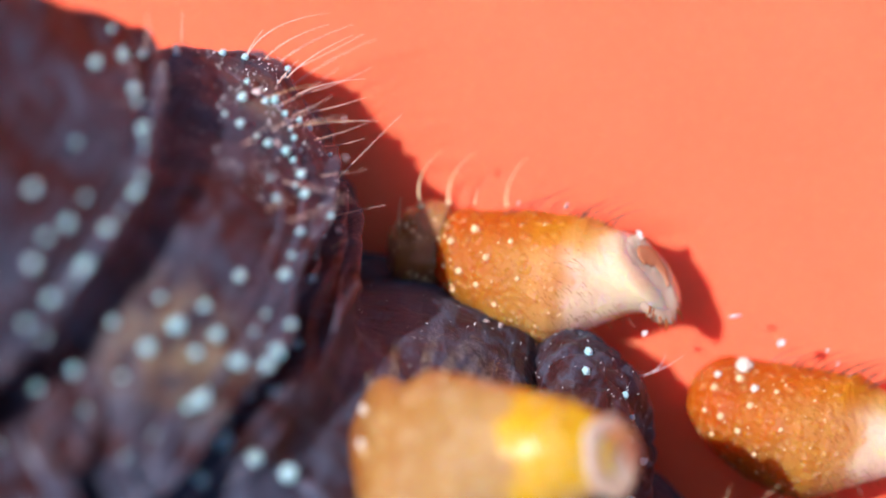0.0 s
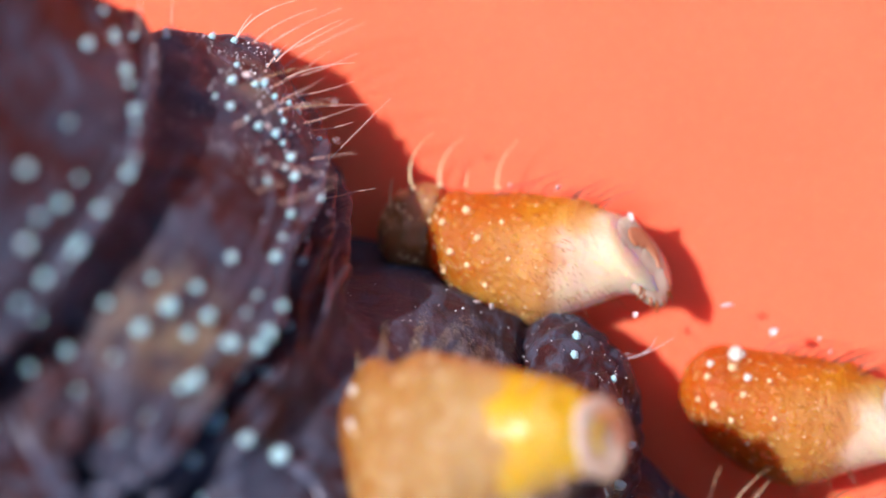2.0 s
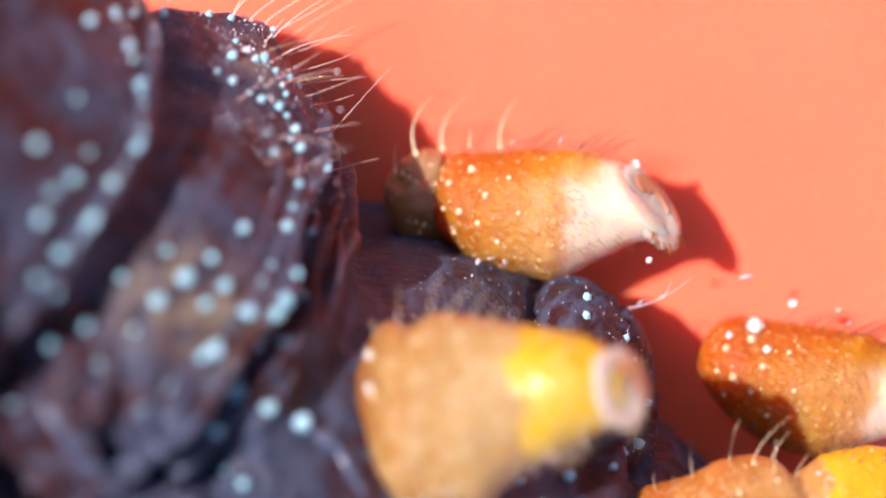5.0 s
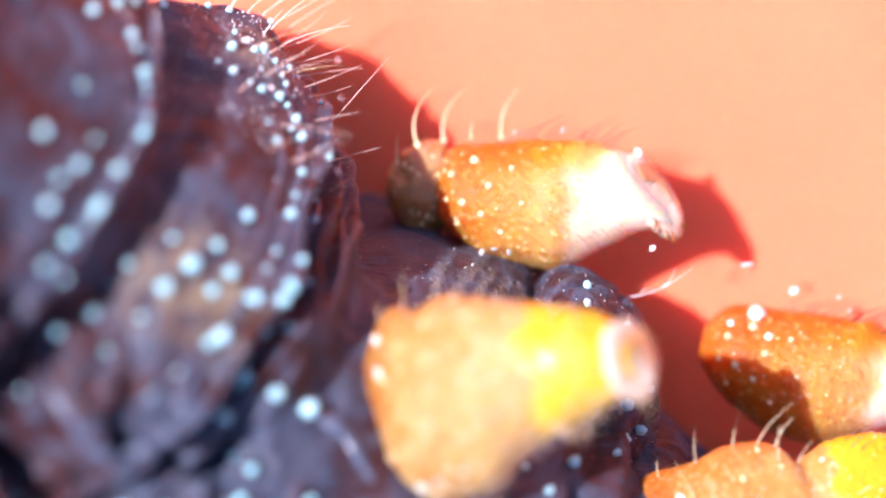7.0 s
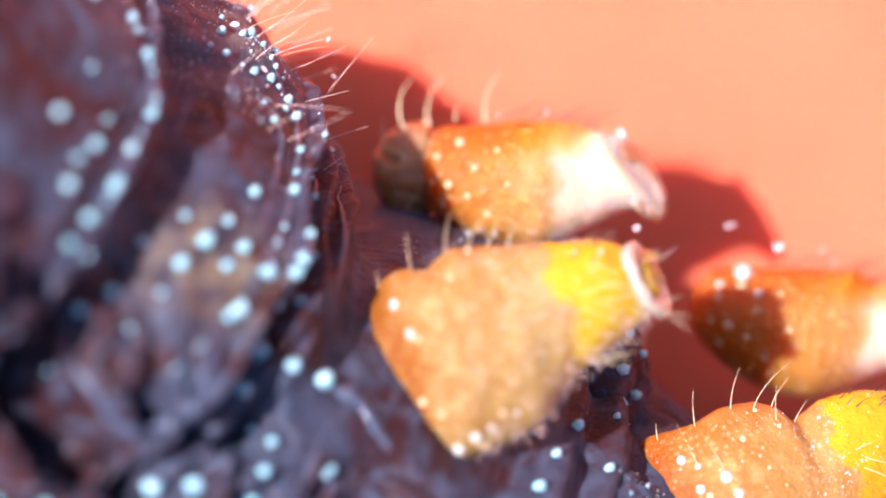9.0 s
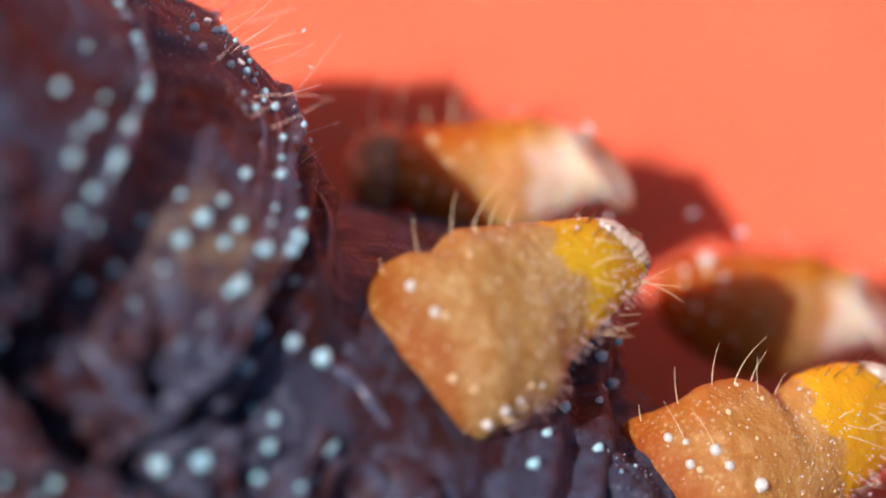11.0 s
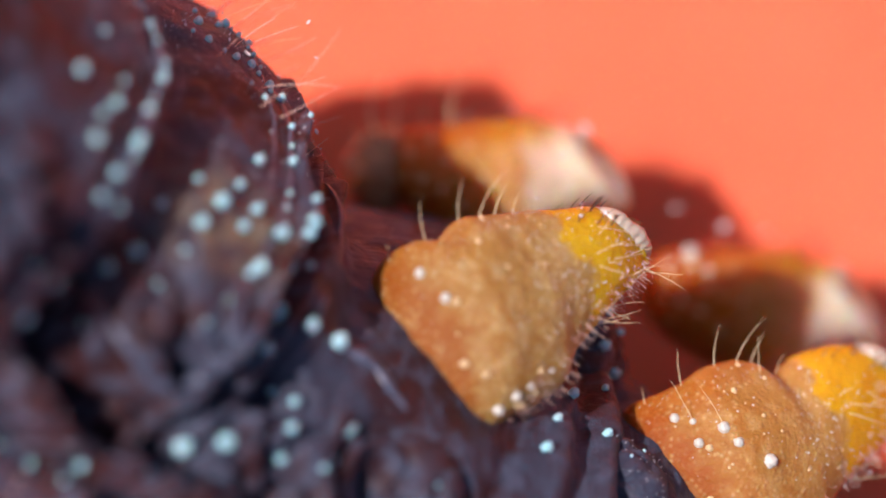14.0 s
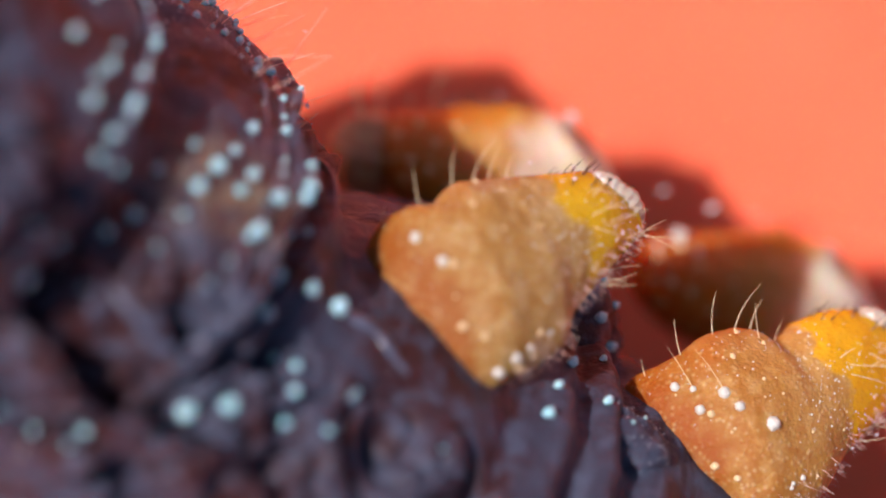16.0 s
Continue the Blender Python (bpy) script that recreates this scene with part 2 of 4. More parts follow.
# ---- caterpillar ----
caterpillar = new("caterpillar")
tagged(caterpillar, "black caterpillar with white tubercles and amber prolegs lying on orange paper", "caterpillar")

AX = Vector((0.6776, -0.6564, -0.3316)).normalized()      # towards the tail
UP = (Vector((0, 0, 1)) - AX * AX.z).normalized()
BELLY = UP.cross(AX).normalized()
BELLY = BELLY if BELLY.y > 0 else -BELLY
MID = Vector((-4.481, -1.316, -1.015))
R_BELLY, R_SIDE, R_UNDER = 3.855, 3.842, 2.6
SHADOW_LOBE = 3.0


def ease(x, a, b):
    u = min(1.0, max(0.0, (x - a) / (b - a)))
    return u * u * (3 - 2 * u)


def hump(x, at, width):
    return math.exp(-((x - at) / width) ** 2)


def relief(s, deg):
    """Height of the skin over its smooth form, mm: the overlapping segments with their rims and the creases between them."""
    w = 0.05 * math.sin(deg * 0.11 + s) + 0.03 * math.sin(deg * 0.31)
    r1 = -0.32 - 0.0005 * (min(deg, 80) - 50) ** 2 + w
    r2 = 1.07 - 0.008 * max(0.0, deg - 45) + w
    r3 = 1.54 - 0.006 * max(0.0, deg - 28) + 0.6 * w
    h = 0.12 * (1 - ease(s, r1 - 0.02, r1 + 0.16)) * ease(s, r1 - 1.6, r1 - 0.2) + 0.07 * hump(s, r1 - 0.05, 0.06) - 0.03 * hump(s, r1 - 0.2, 0.06)
    h -= 0.20 * hump(s, r1 + 0.27, 0.22)
    h += 0.16 * ease(s, r1 + 0.25, r2 - 0.1) * (1 - ease(s, r2 - 0.02, r2 + 0.10)) + 0.09 * hump(s, r2 - 0.05, 0.045)
    h -= 0.10 * hump(s, r2 + 0.12, 0.06)
    h += 0.08 * hump(s, r2 + 0.25, 0.05) - 0.07 * hump(s, r2 + 0.36, 0.05)
    h += 0.10 * hump(s, r3, 0.06) - 0.20 * hump(s, r3 + 0.34, 0.22) * (1 - 0.6 * ease(deg, 30, 60))
    h += 0.10 * hump(s, 2.75, 0.16) * ease(deg, 50, 66) - 0.07 * hump(s, 3.22, 0.12)
    h += 0.06 * hump(s, 3.6, 0.11) - 0.07 * hump(s, 3.78, 0.09) + 0.07 * hump(s, 3.98, 0.11) - 0.12 * hump(s, 4.22, 0.12)
    h += 0.24 * hump(s, 3.2, 0.4) * hump(deg, 6, 20) - 0.4 * ease(s, 3.8, 4.4) * hump(deg, 0, 24) - 0.22 * hump(s, 2.0, 0.4) * hump(deg, 10, 18)
    h += 0.26 * hump(s, 0.35, 0.5) * hump(deg, 2, 20) - 0.40 * (1 - ease(s, -1.0, -0.35)) * hump(deg, -4, 24)
    for at in (-2.6, -4.4, 6.2, 7.8):
        h -= 0.3 * hump(s, at, 0.2)
    # swelling added only to throw shade on the lower flank
    h += 0.30 * hump(s, -1.15, 0.28) * ease(deg, 62, 76)
    # hollows in the flank
    for at, d, wide, high, deep in ((1.41, 64, 0.17, 4.0, 0.30), (2.39, 68, 0.22, 5.0, 0.30), (0.62, 70, 0.16, 3.0, 0.16), (0.30, 79, 0.45, 4.5, 0.50), (1.20, 73, 0.18, 3.0, 0.22), (1.85, 76, 0.25, 4.0, 0.25)):
        h -= deep * hump(s, at, wide) * hump(deg, d, high)
    h -= (0.42 * hump(deg, 79.5 + 2.0 * math.sin(s * 4.1), 2.8) + 0.28 * hump(deg, 86.5 + 1.2 * math.sin(s * 5.3 + 1), 2.0)) * ease(s, -0.7, -0.2) * (1 - ease(s, 1.0, 1.5))
    # the fold's front edge, under which the skin falls away
    edge = 8 + 14.5 * max(0.0, 0.08 - s)
    h -= (0.75 * ease(edge - deg, 0, 13) + 0.9 * ease(edge - deg, 10, 45)) * (1 - ease(s, 0.10, 0.42))
    # hollow beneath the front rim, and the lengthwise crease along the flank
    h -= 0.26 * hump(deg, 90 + 3 * math.sin(s * 2.3), 5.0) + 0.35 * ease(deg, 83, 88) + 2.6 * ease(deg, 88, 108)
    h += 0.06 * hump(deg, 82 + 3 * math.sin(s * 2.9), 3.5) - 0.13 * hump(deg, 71 + 4 * math.sin(s * 3.7), 3.5) * ease(s, -0.4, 0.1) * (1 - ease(s, 1.2, 1.6))
    return h


def skin_at(s, deg, lift=0.0):
    """A point of the body's skin: s along the axis (mm), deg round it (0 the belly, 90 the flank that faces up)."""
    c, q = math.cos(radians(deg)), math.sin(radians(deg))
    sc = min(4.6, max(-2.2, s))
    k = 1 - 0.0142 * sc + 0.0094 * sc * sc
    up = R_SIDE if q > 0 else R_UNDER
    back = R_BELLY if c > 0 else 3.0
    lead = max(0.0, -2.1 - s)
    k *= 1 - 0.75 * ease(lead, 0.0, 2.5)
    middle = MID + AX * s + UP * (0.10 * max(0.0, s - 4.6) ** 2) + Vector((-0.4, -1.5, -0.8)) * lead ** 1.2
    p = middle + BELLY * (back * k * c) + UP * (up * k * q)
    p.z += SHADOW_LOBE * ease(-s, 1.40, 1.85) * (1 - ease(-s, 2.5, 3.3)) * hump(deg, 5, 15)      # the next fold, unseen, raised to throw the body's shadow on the paper
    n = (BELLY * (c / back) + UP * (q / up)).normalized()
    d = deg if deg < 180 else 360 - deg
    w = relief(s, d) - 0.17 * hump(noise.noise(p * 1.35 + Vector((7, 0, 0))), 0.0, 0.10) * ease(d, 56, 68) - 0.15 * hump(noise.noise(p * 2.7 + Vector((0, 3, 0))), 0.0, 0.09) * ease(d, 58, 70) + noise.noise(p * 1.7) * 0.07 + noise.noise(p * 4.6) * 0.03 + noise.noise(p * 12.0) * 0.008 + noise.noise(p * 30.0) * 0.004
    return p + n * (w + lift)


def skin_out(s, deg):
    a, b = skin_at(s, deg), skin_at(s, deg, 1.0)
    return (b - a).normalized()


def build_body():
    """Denser where the lens passes."""
    turns = [-150 + 130 * i / 26 for i in range(26)] + [-20 + 110 * i / 330 for i in range(330)] + [90 + 120 * i / 40 for i in range(40)]
    along = [-6 + 4.3 * i / 24 for i in range(24)] + [-1.7 + 6.5 * i / 430 for i in range(430)] + [4.8 + 5 * i / 24 for i in range(25)]
    bm = bmesh.new()
    lathe(bm, [[skin_at(s, d) for d in turns] for s in along], len(turns))
    return part("body", bm, SKIN, caterpillar, "black wrinkled skin with deep folds")


body = build_body()

# white tubercles: a ball on a low cone, one mesh for all
bm = bmesh.new()
bmesh.ops.create_icosphere(bm, subdivisions=3, radius=1.0)
for v in bm.verts:
    if v.co.z < 0:
        v.co.x *= 1 + 0.5 * v.co.z * v.co.z
        v.co.y *= 1 + 0.5 * v.co.z * v.co.z
    v.co += v.co.normalized() * (noise.noise(v.co * 1.8) * 0.28 + noise.noise(v.co * 5.0) * 0.10)
wart = part("tubercle", bm, SPOT, body)
WART = wart.data


def put_wart(parent, at, out, radius, first=[True], mesh=None):
    ob = wart if first[0] else new("tubercle", mesh or WART)
    first[0] = False
    ob.parent = parent
    turn = Vector(out).to_track_quat("Z", "Y").to_matrix().to_4x4()
    ob.matrix_basis = Matrix.Translation((Vector(at) + Vector(out) * radius * (0.35 if mesh is None else -0.25)) * MM) @ turn @ Matrix.Diagonal((radius, radius, radius * 1.15, 1))
    return ob


# rows of tubercles, one list a rim or field: (s, deg, radius)
FRONT_LOBE = ((-1.13, 34, 0.037), (-1.10, 27, 0.021), (-0.95, 28, 0.021), (-1.10, 53, 0.039), (-0.75, 53, 0.037), (-0.48, 50, 0.037), (-0.80, 59, 0.042), (-0.48, 55, 0.042), (-0.53, 60, 0.042), (-0.58, 64, 0.031), (-0.43, 64, 0.023), (-0.63, 33, 0.021), (-0.58, 36, 0.023), (-0.58, 38, 0.023), (-0.45, 44, 0.018), (-1.00, 45, 0.023), (-0.80, 26, 0.018), (-0.43, 14, 0.023), (-0.83, 56, 0.029), (-0.73, 49, 0.023))
FIELD = ((-0.13, 66, 0.036), (-0.00, 62, 0.042), (0.35, 52, 0.052), (0.27, 56, 0.045), (0.62, 50, 0.039), (0.57, 53, 0.036), (0.17, 50, 0.027), (0.57, 42, 0.036), (0.45, 48, 0.033), (0.02, 55, 0.033), (0.77, 57, 0.052), (0.25, 60, 0.024), (0.20, 65, 0.021), (-0.08, 10, 0.027), (0.12, 17, 0.036), (0.15, 22, 0.030), (0.40, 22, 0.030), (0.55, 21, 0.033), (0.77, 22, 0.018), (0.57, 30, 0.024), (0.02, 22, 0.018), (0.30, 22, 0.018), (0.50, 27, 0.015), (0.67, 19, 0.015), (0.52, 18, 0.015), (0.40, 15, 0.015))
MIDDLE_RIM = ((0.85, 51, 0.045), (1.15, 57, 0.054), (1.17, 62, 0.045), (1.02, 44, 0.030), (1.00, 48, 0.036), (1.25, 42, 0.027), (1.00, 50, 0.042), (1.12, 51, 0.030), (1.25, 49, 0.033), (1.67, 55, 0.060), (1.37, 57, 0.045), (1.00, 27, 0.021), (1.22, 22, 0.018), (1.47, 63, 0.027))
FLANK = ((1.07, 76, 0.062), (1.23, 74, 0.056), (0.41, 83, 0.036), (0.56, 85, 0.036), (0.89, 82, 0.036), (0.30, 88, 0.030), (0.48, 88, 0.022), (1.58, 64, 0.034), (1.60, 68, 0.038), (1.68, 71, 0.038), (2.03, 63, 0.034), (2.04, 67, 0.028), (1.92, 70, 0.026), (-0.77, 76, 0.050), (-0.52, 78, 0.056), (-0.58, 75, 0.036), (-0.10, 74, 0.021), (0.02, 89, 0.024), (0.70, 88, 0.018))
HIND = ((2.00, 64, 0.036), (3.60, 41, 0.039), (3.50, 46, 0.036), (3.45, 51, 0.042), (3.92, 44, 0.036), (3.92, 36, 0.027), (4.02, 30, 0.024), (3.32, 44, 0.024), (3.82, 27, 0.030), (2.72, 64, 0.018))
EDGE = ((-0.77, 25, 0.025), (-0.42, 15, 0.028), (0.09, 8.5, 0.027), (0.46, 5, 0.028), (0.28, 16, 0.028), (0.58, 15, 0.027), (0.79, 10, 0.028), (0.96, 14, 0.021), (0.70, 25, 0.021), (1.21, 19, 0.025), (1.19, 24, 0.021), (0.64, 21, 0.021))
for field in (FRONT_LOBE, FIELD, MIDDLE_RIM, FLANK, HIND, EDGE):
    for s, deg, r in field:
        put_wart(body, skin_at(s, deg), skin_out(s, deg), r)

# fine points all over the skin that faces the lens
rng = random.Random(4)
bm = bmesh.new()
for i in range(7500):
    s = rng.uniform(-1.0, 4.8)
    if s > 1.4 and rng.random() < 0.93:
        continue
    deg = rng.uniform(-4, 32) if rng.random() < 0.7 else rng.uniform(32, 88)
    a, out = skin_at(s, deg), skin_out(s, deg)
    if noise.noise(a * 3.1) + 0.5 * noise.noise(a * 9.0) < rng.uniform(-0.35, 0.35):
        continue
    size = rng.uniform(0.005, 0.012) * (rng.choice((0.7, 0.9, 1.4)) if deg < 27 else 1.0)
    way = (out + Vector((rng.uniform(-1, 1), rng.uniform(-1, 1), rng.uniform(-1, 1))) * 0.5).normalized()
    side = way.orthogonal().normalized()
    ring = [bm.verts.new(a + Matrix.Rotation(k * math.tau / 3, 3, way) @ side * size * 0.5) for k in range(3)]
    top = bm.verts.new(a + way * size * 1.7)
    for k in range(3):
        bm.faces.new((ring[k], ring[(k + 1) % 3], top))
points = part("skin_speckle", bm, GLINT, body, smooth=False)
tagged(points, "tiny pale points over the skin", kind="stuff")


def body_hair(s, deg, way, bend, length, thick, material=None):
    bm = bmesh.new()
    hair(bm, skin_at(s, deg), way, bend, length, thick * 0.45, 10)
    return part("bristle", bm, material or HAIR, body)


for s, deg, way, bend, length, thick in (
        (0.10, 8.5, (0.45, 0.9, 0.2), (0.55, -0.35, 0), 0.62, 0.011), (-0.39, 13, (0.0, 1, 0.2), (0.05, 0, 0), 0.25, 0.008), (-0.75, 24, (0.1, 1, 0.3), (0, 0, 0), 0.3, 0.007),
        (0.30, 4, (0.7, 0.75, 0.1), (0.3, -0.2, 0), 0.5, 0.008), (0.42, 3, (0.8, 0.6, 0.2), (0.2, -0.1, 0), 0.55, 0.008), (0.46, 7, (0.7, 0.75, 0.2), (0.3, -0.1, 0), 0.5, 0.009),
        (0.5, 4, (0.9, 0.4, 0.1), (0.1, 0.1, 0), 0.55, 0.007), (0.58, 8, (0.92, 0.45, 0.2), (0.15, -0.2, 0), 0.5, 0.008), (0.68, 4, (0.95, 0.2, 0.1), (0, 0.15, 0), 0.55, 0.007),
        (0.76, 7, (0.97, 0.15, 0.15), (0, 0.1, 0), 0.45, 0.007), (0.88, 6, (0.98, 0.12, 0.1), (0, -0.06, 0), 0.5, 0.007), (1.0, 9, (0.98, 0.05, 0.2), (0, 0.15, 0), 0.3, 0.006),
        (0.38, 10, (0.5, 0.8, 0.4), (0.2, 0, 0), 0.22, 0.009), (0.1, 8, (0.4, 0.9, 0.4), (0.2, 0, 0), 0.22, 0.009), (0.64, 2, (0.8, 0.6, -0.1), (0.1, -0.1, 0), 0.7, 0.006),
        (1.13, 15, (0.68, 0.72, 0.15), (0.08, 0.05, 0), 0.78, 0.007), (1.23, 18, (0.92, 0.25, 0.1), (0, -0.05, 0), 0.42, 0.007), (1.25, 25, (0.9, 0.5, 0.3), (0, 0, 0), 0.2, 0.006),
        (0.3, 90, (-0.5, -0.8, 0.3), (0, 0, 0), 0.2, 0.007), (0.0, 92, (-0.6, -0.7, 0.2), (0, 0, 0), 0.25, 0.007)):
    body_hair(s, deg, way, bend, length, thick)

# a fan of pale hairs along the edge of the middle fold
for s, deg, way, bend, length in (
        (0.22, 25, (0.65, 0.39, 0.14), (0.05, 0.15, 0), 0.36),
        (0.39, 20, (0.76, 0.53, 0.29), (0.02, -0.15, 0), 0.60),
        (0.60, 26, (0.66, -0.05, 0.57), (0.10, -0.17, 0), 0.58),
        (0.55, 32, (0.88, 0.56, 0.52), (0.10, -0.17, 0), 0.35),
        (0.74, 31, (0.71, 0.20, 0.29), (0.17, 0.11, 0), 0.35),
        (0.50, 18, (0.67, 0.20, 0.22), (0.08, -0.07, 0), 0.43)):
    body_hair(s, deg, way, bend, length * rng.uniform(0.5, 1.1), 0.006)

for i in range(6):
    s = 0.25 + 0.13 * i
    way = (0.97, 0.35 - 0.05 * i + rng.uniform(-0.22, 0.22), rng.uniform(-0.2, 0.3))
    body_hair(s, 14 + 0.6 * i + rng.uniform(-3, 4), way, (0.05, rng.uniform(-0.25, 0.3), 0), rng.uniform(0.28, 0.5), 0.0045, GOLD if i % 3 == 0 else HAIR)

# raised rims of the folds and cord-like ridges on the flank: (thickness, ((s, deg), ...))
RIMS = (
    (0.030, ((-1.00, 28.1), (-0.80, 33.0), (-0.63, 36.5), (-0.50, 40.7), (-0.45, 44.9), (-0.45, 49.1), (-0.48, 54.7), (-0.48, 59.6))),
    (0.028, ((-0.05, 12.7), (0.35, 15.5), (0.52, 17.6), (0.75, 22.5), (0.85, 31.6), (0.87, 36.5), (0.87, 43.5), (0.82, 49.8), (0.77, 56.1), (0.65, 62.4), (0.55, 68.0))),
    (0.024, ((1.02, 30.2), (1.20, 26.7), (1.17, 33.7), (1.05, 44.9), (1.02, 50.5), (1.10, 52.6), (1.15, 57.5), (1.20, 63.1))),
    (0.016, ((0.32, 23.2), (0.55, 27.4), (0.70, 33.0), (0.72, 38.6), (0.70, 47.7))),
    (0.018, ((1.47, 23.9), (1.42, 32.3), (1.47, 40.7), (1.47, 47.0))),
    (0.016, ((-0.75, 36.5), (-0.60, 41.4), (-0.53, 45.6), (-0.55, 51.2))),
    (0.050, ((-0.08, 71.0), (0.24, 73.0), (0.58, 74.0), (0.85, 70.0), (0.77, 66.0), (0.71, 60.0))),
    (0.040, ((1.21, 62.0), (1.13, 66.0), (1.27, 69.5), (1.41, 71.5))),
    (0.055, ((1.70, 54.7), (1.95, 54.7), (2.15, 56.1), (2.32, 57.5))),
    (0.030, ((1.10, 67.3), (1.22, 70.1), (1.45, 71.5))),
    (0.022, ((0.50, 82.0), (0.60, 82.7), (0.70, 83.4))),
    (0.020, ((-0.08, 90.4), (0.12, 87.6), (0.40, 84.1))),
    (0.020, ((1.30, 61.0), (1.37, 66.6), (1.60, 70.1), (1.67, 73.6))),
)
for thick, rows in RIMS:
    bm = bmesh.new()
    rings = []
    count = 16 * (len(rows) - 1)
    for i in range(count + 1):
        u = i / 16
        k = min(len(rows) - 2, int(u))
        v = u - k
        q = [rows[max(0, k - 1)], rows[k], rows[k + 1], rows[min(len(rows) - 1, k + 2)]]
        s, d = [0.5 * (2 * q[1][j] + (q[2][j] - q[0][j]) * v + (2 * q[0][j] - 5 * q[1][j] + 4 * q[2][j] - q[3][j]) * v * v + (3 * q[1][j] - q[0][j] - 3 * q[2][j] + q[3][j]) * v ** 3) for j in (0, 1)]
        out = skin_out(s, d)
        c = skin_at(s, d) - out * thick * 0.25
        go = (skin_at(q[2][0], q[2][1]) - skin_at(q[1][0], q[1][1])).normalized()
        side = out.cross(go).normalized()
        r = thick * 0.75 * (0.55 + 0.45 * math.sin(math.pi * i / count)) * (1 + 0.5 * noise.noise(c * 6))
        rings.append([c + (side * 1.3 * math.cos(math.tau * j / 10) + out * math.sin(math.tau * j / 10)) * r for j in range(10)])
    lathe(bm, rings, 10)
    bmesh.ops.recalc_face_normals(bm, faces=bm.faces)
    part("skin_ridge", bm, RIM, body)
    # small tubercles in a row on the rim
    beads = int(1.6 * (len(rows) - 1)) if len(rows) > 6 else 0
    for i in range(beads):
        u = (i + rng.uniform(0.2, 0.8)) / beads * (len(rows) - 1)
        k = min(len(rows) - 2, int(u))
        s, d = [rows[k][j] + (rows[k + 1][j] - rows[k][j]) * (u - k) for j in (0, 1)]
        put_wart(body, skin_at(s, d, 0.01), skin_out(s, d), rng.choice((0.016, 0.02, 0.026, 0.034)))


# the lobe of dark skin between the two pairs of prolegs, with its string of tubercles
def build_lobe(middle, radii, seed, beads):
    bm = bmesh.new()
    bmesh.ops.create_icosphere(bm, subdivisions=6, radius=1.0)
    shift = Vector((seed, 0, 0))

    def at(n):
        p = Vector(middle) + Vector((n.x * radii[0], n.y * radii[1], n.z * radii[2]))
        return p + n * (noise.noise(p * 2.3 + shift) * 0.10 - 0.04 * hump(noise.noise(p * 3.1 + shift), 0.0, 0.12) + noise.noise(p * 9.0) * 0.02)

    for v in bm.verts:
        v.co = at(v.co.normalized())
    lobe = part("skin_lobe", bm, SKIN, caterpillar, "black wrinkled skin between the prolegs")
    for x, y, size in beads:
        n = Vector((x, y, math.sqrt(max(0.05, 1 - x * x - y * y)))).normalized()
        put_wart(lobe, at(n), n, size)
    r = random.Random(int(seed * 10))
    bm = bmesh.new()
    for i in range(150):
        n = Vector((r.uniform(-1, 1), r.uniform(-1, 1), r.uniform(0, 1))).normalized()
        hair(bm, at(n), n + Vector((r.uniform(-1, 1), r.uniform(-1, 1), 0)) * 0.5, Vector(), r.uniform(0.010, 0.022), 0.003, 2)
    tagged(part("skin_speckle", bm, GLINT, lobe), "tiny pale points over the skin", kind="stuff")
    return lobe


build_lobe((1.02, -1.60, -1.00), (0.54, 1.00, 0.86), 2.0, ((0.05, 0.75, 0.03), (0.1, 0.9, 0.032), (0.62, 0.55, 0.03), (0.72, 0.38, 0.024), (0.55, 0.2, 0.04), (0.75, 0.05, 0.03), (0.45, -0.05, 0.045), (0.7, -0.25, 0.04), (0.4, -0.3, 0.05), (0.78, -0.45, 0.028)))
build_lobe((1.02, -2.86, 0.06), (0.50, 0.55, 0.55), 5.0, ((0.02, 0.93, 0.04), (0.5, 0.6, 0.014), (0.2, 0.5, 0.012), (-0.3, 0.6, 0.03)))

# ---- prolegs ----


def leg_frame(root, tip, up=(0, 0, 1)):
    x = (Vector(tip) - Vector(root)).normalized()
    z = Vector(up)
    z = (z - x * z.dot(x)).normalized()
    y = z.cross(x)
    m = Matrix((x, y, z)).transposed().to_4x4()
    m.translation = Vector(root) * MM
    return m


# share of the length, offset across, half the height
FAR_FORM = ((0, 0, .12), (.03, 0, .2), (.08, 0, .29), (.14, -.02, .35), (.22, -.06, .39), (.35, -.095, .455), (.48, -.10, .485), (.58, -.105, .495), (.66, -.07, .46), (.76, 0, .40), (.85, .04, .33), (.92, .04, .30), (.985, .04, .28), (1.01, .04, .24), (1.015, .04, .06))
NEAR_FORM = ((-.172, -.08, .14), (-.160, -.13, .32), (-.135, -.17, .49), (-.09, -.16, .62), (-.03, -.135, .70), (.05, -.135, .725), (.13, -.15, .70), (.24, -.10, .735), (.38, -.075, .665), (.44, -.04, .59), (.49, -.015, .545), (.55, -.005, .51), (.63, 0, .46), (.72, .03, .385), (.81, .035, .315), (.88, .02, .25), (.93, 0, .175), (.955, 0, .05))
LOBED_FORM = ((-.165, .26, .10), (-.13, .085, .385), (-.08, -.015, .585), (0, -.08, .67), (.08, -.12, .71), (.18, -.10, .75), (.31, -.08, .72), (.40, -.08, .64), (.46, -.11, .53), (.52, -.05, .51), (.60, .015, .515), (.72, .07, .47), (.84, .085, .385), (.93, .075, .295), (.99, .08, .2), (1.01, .08, .05))


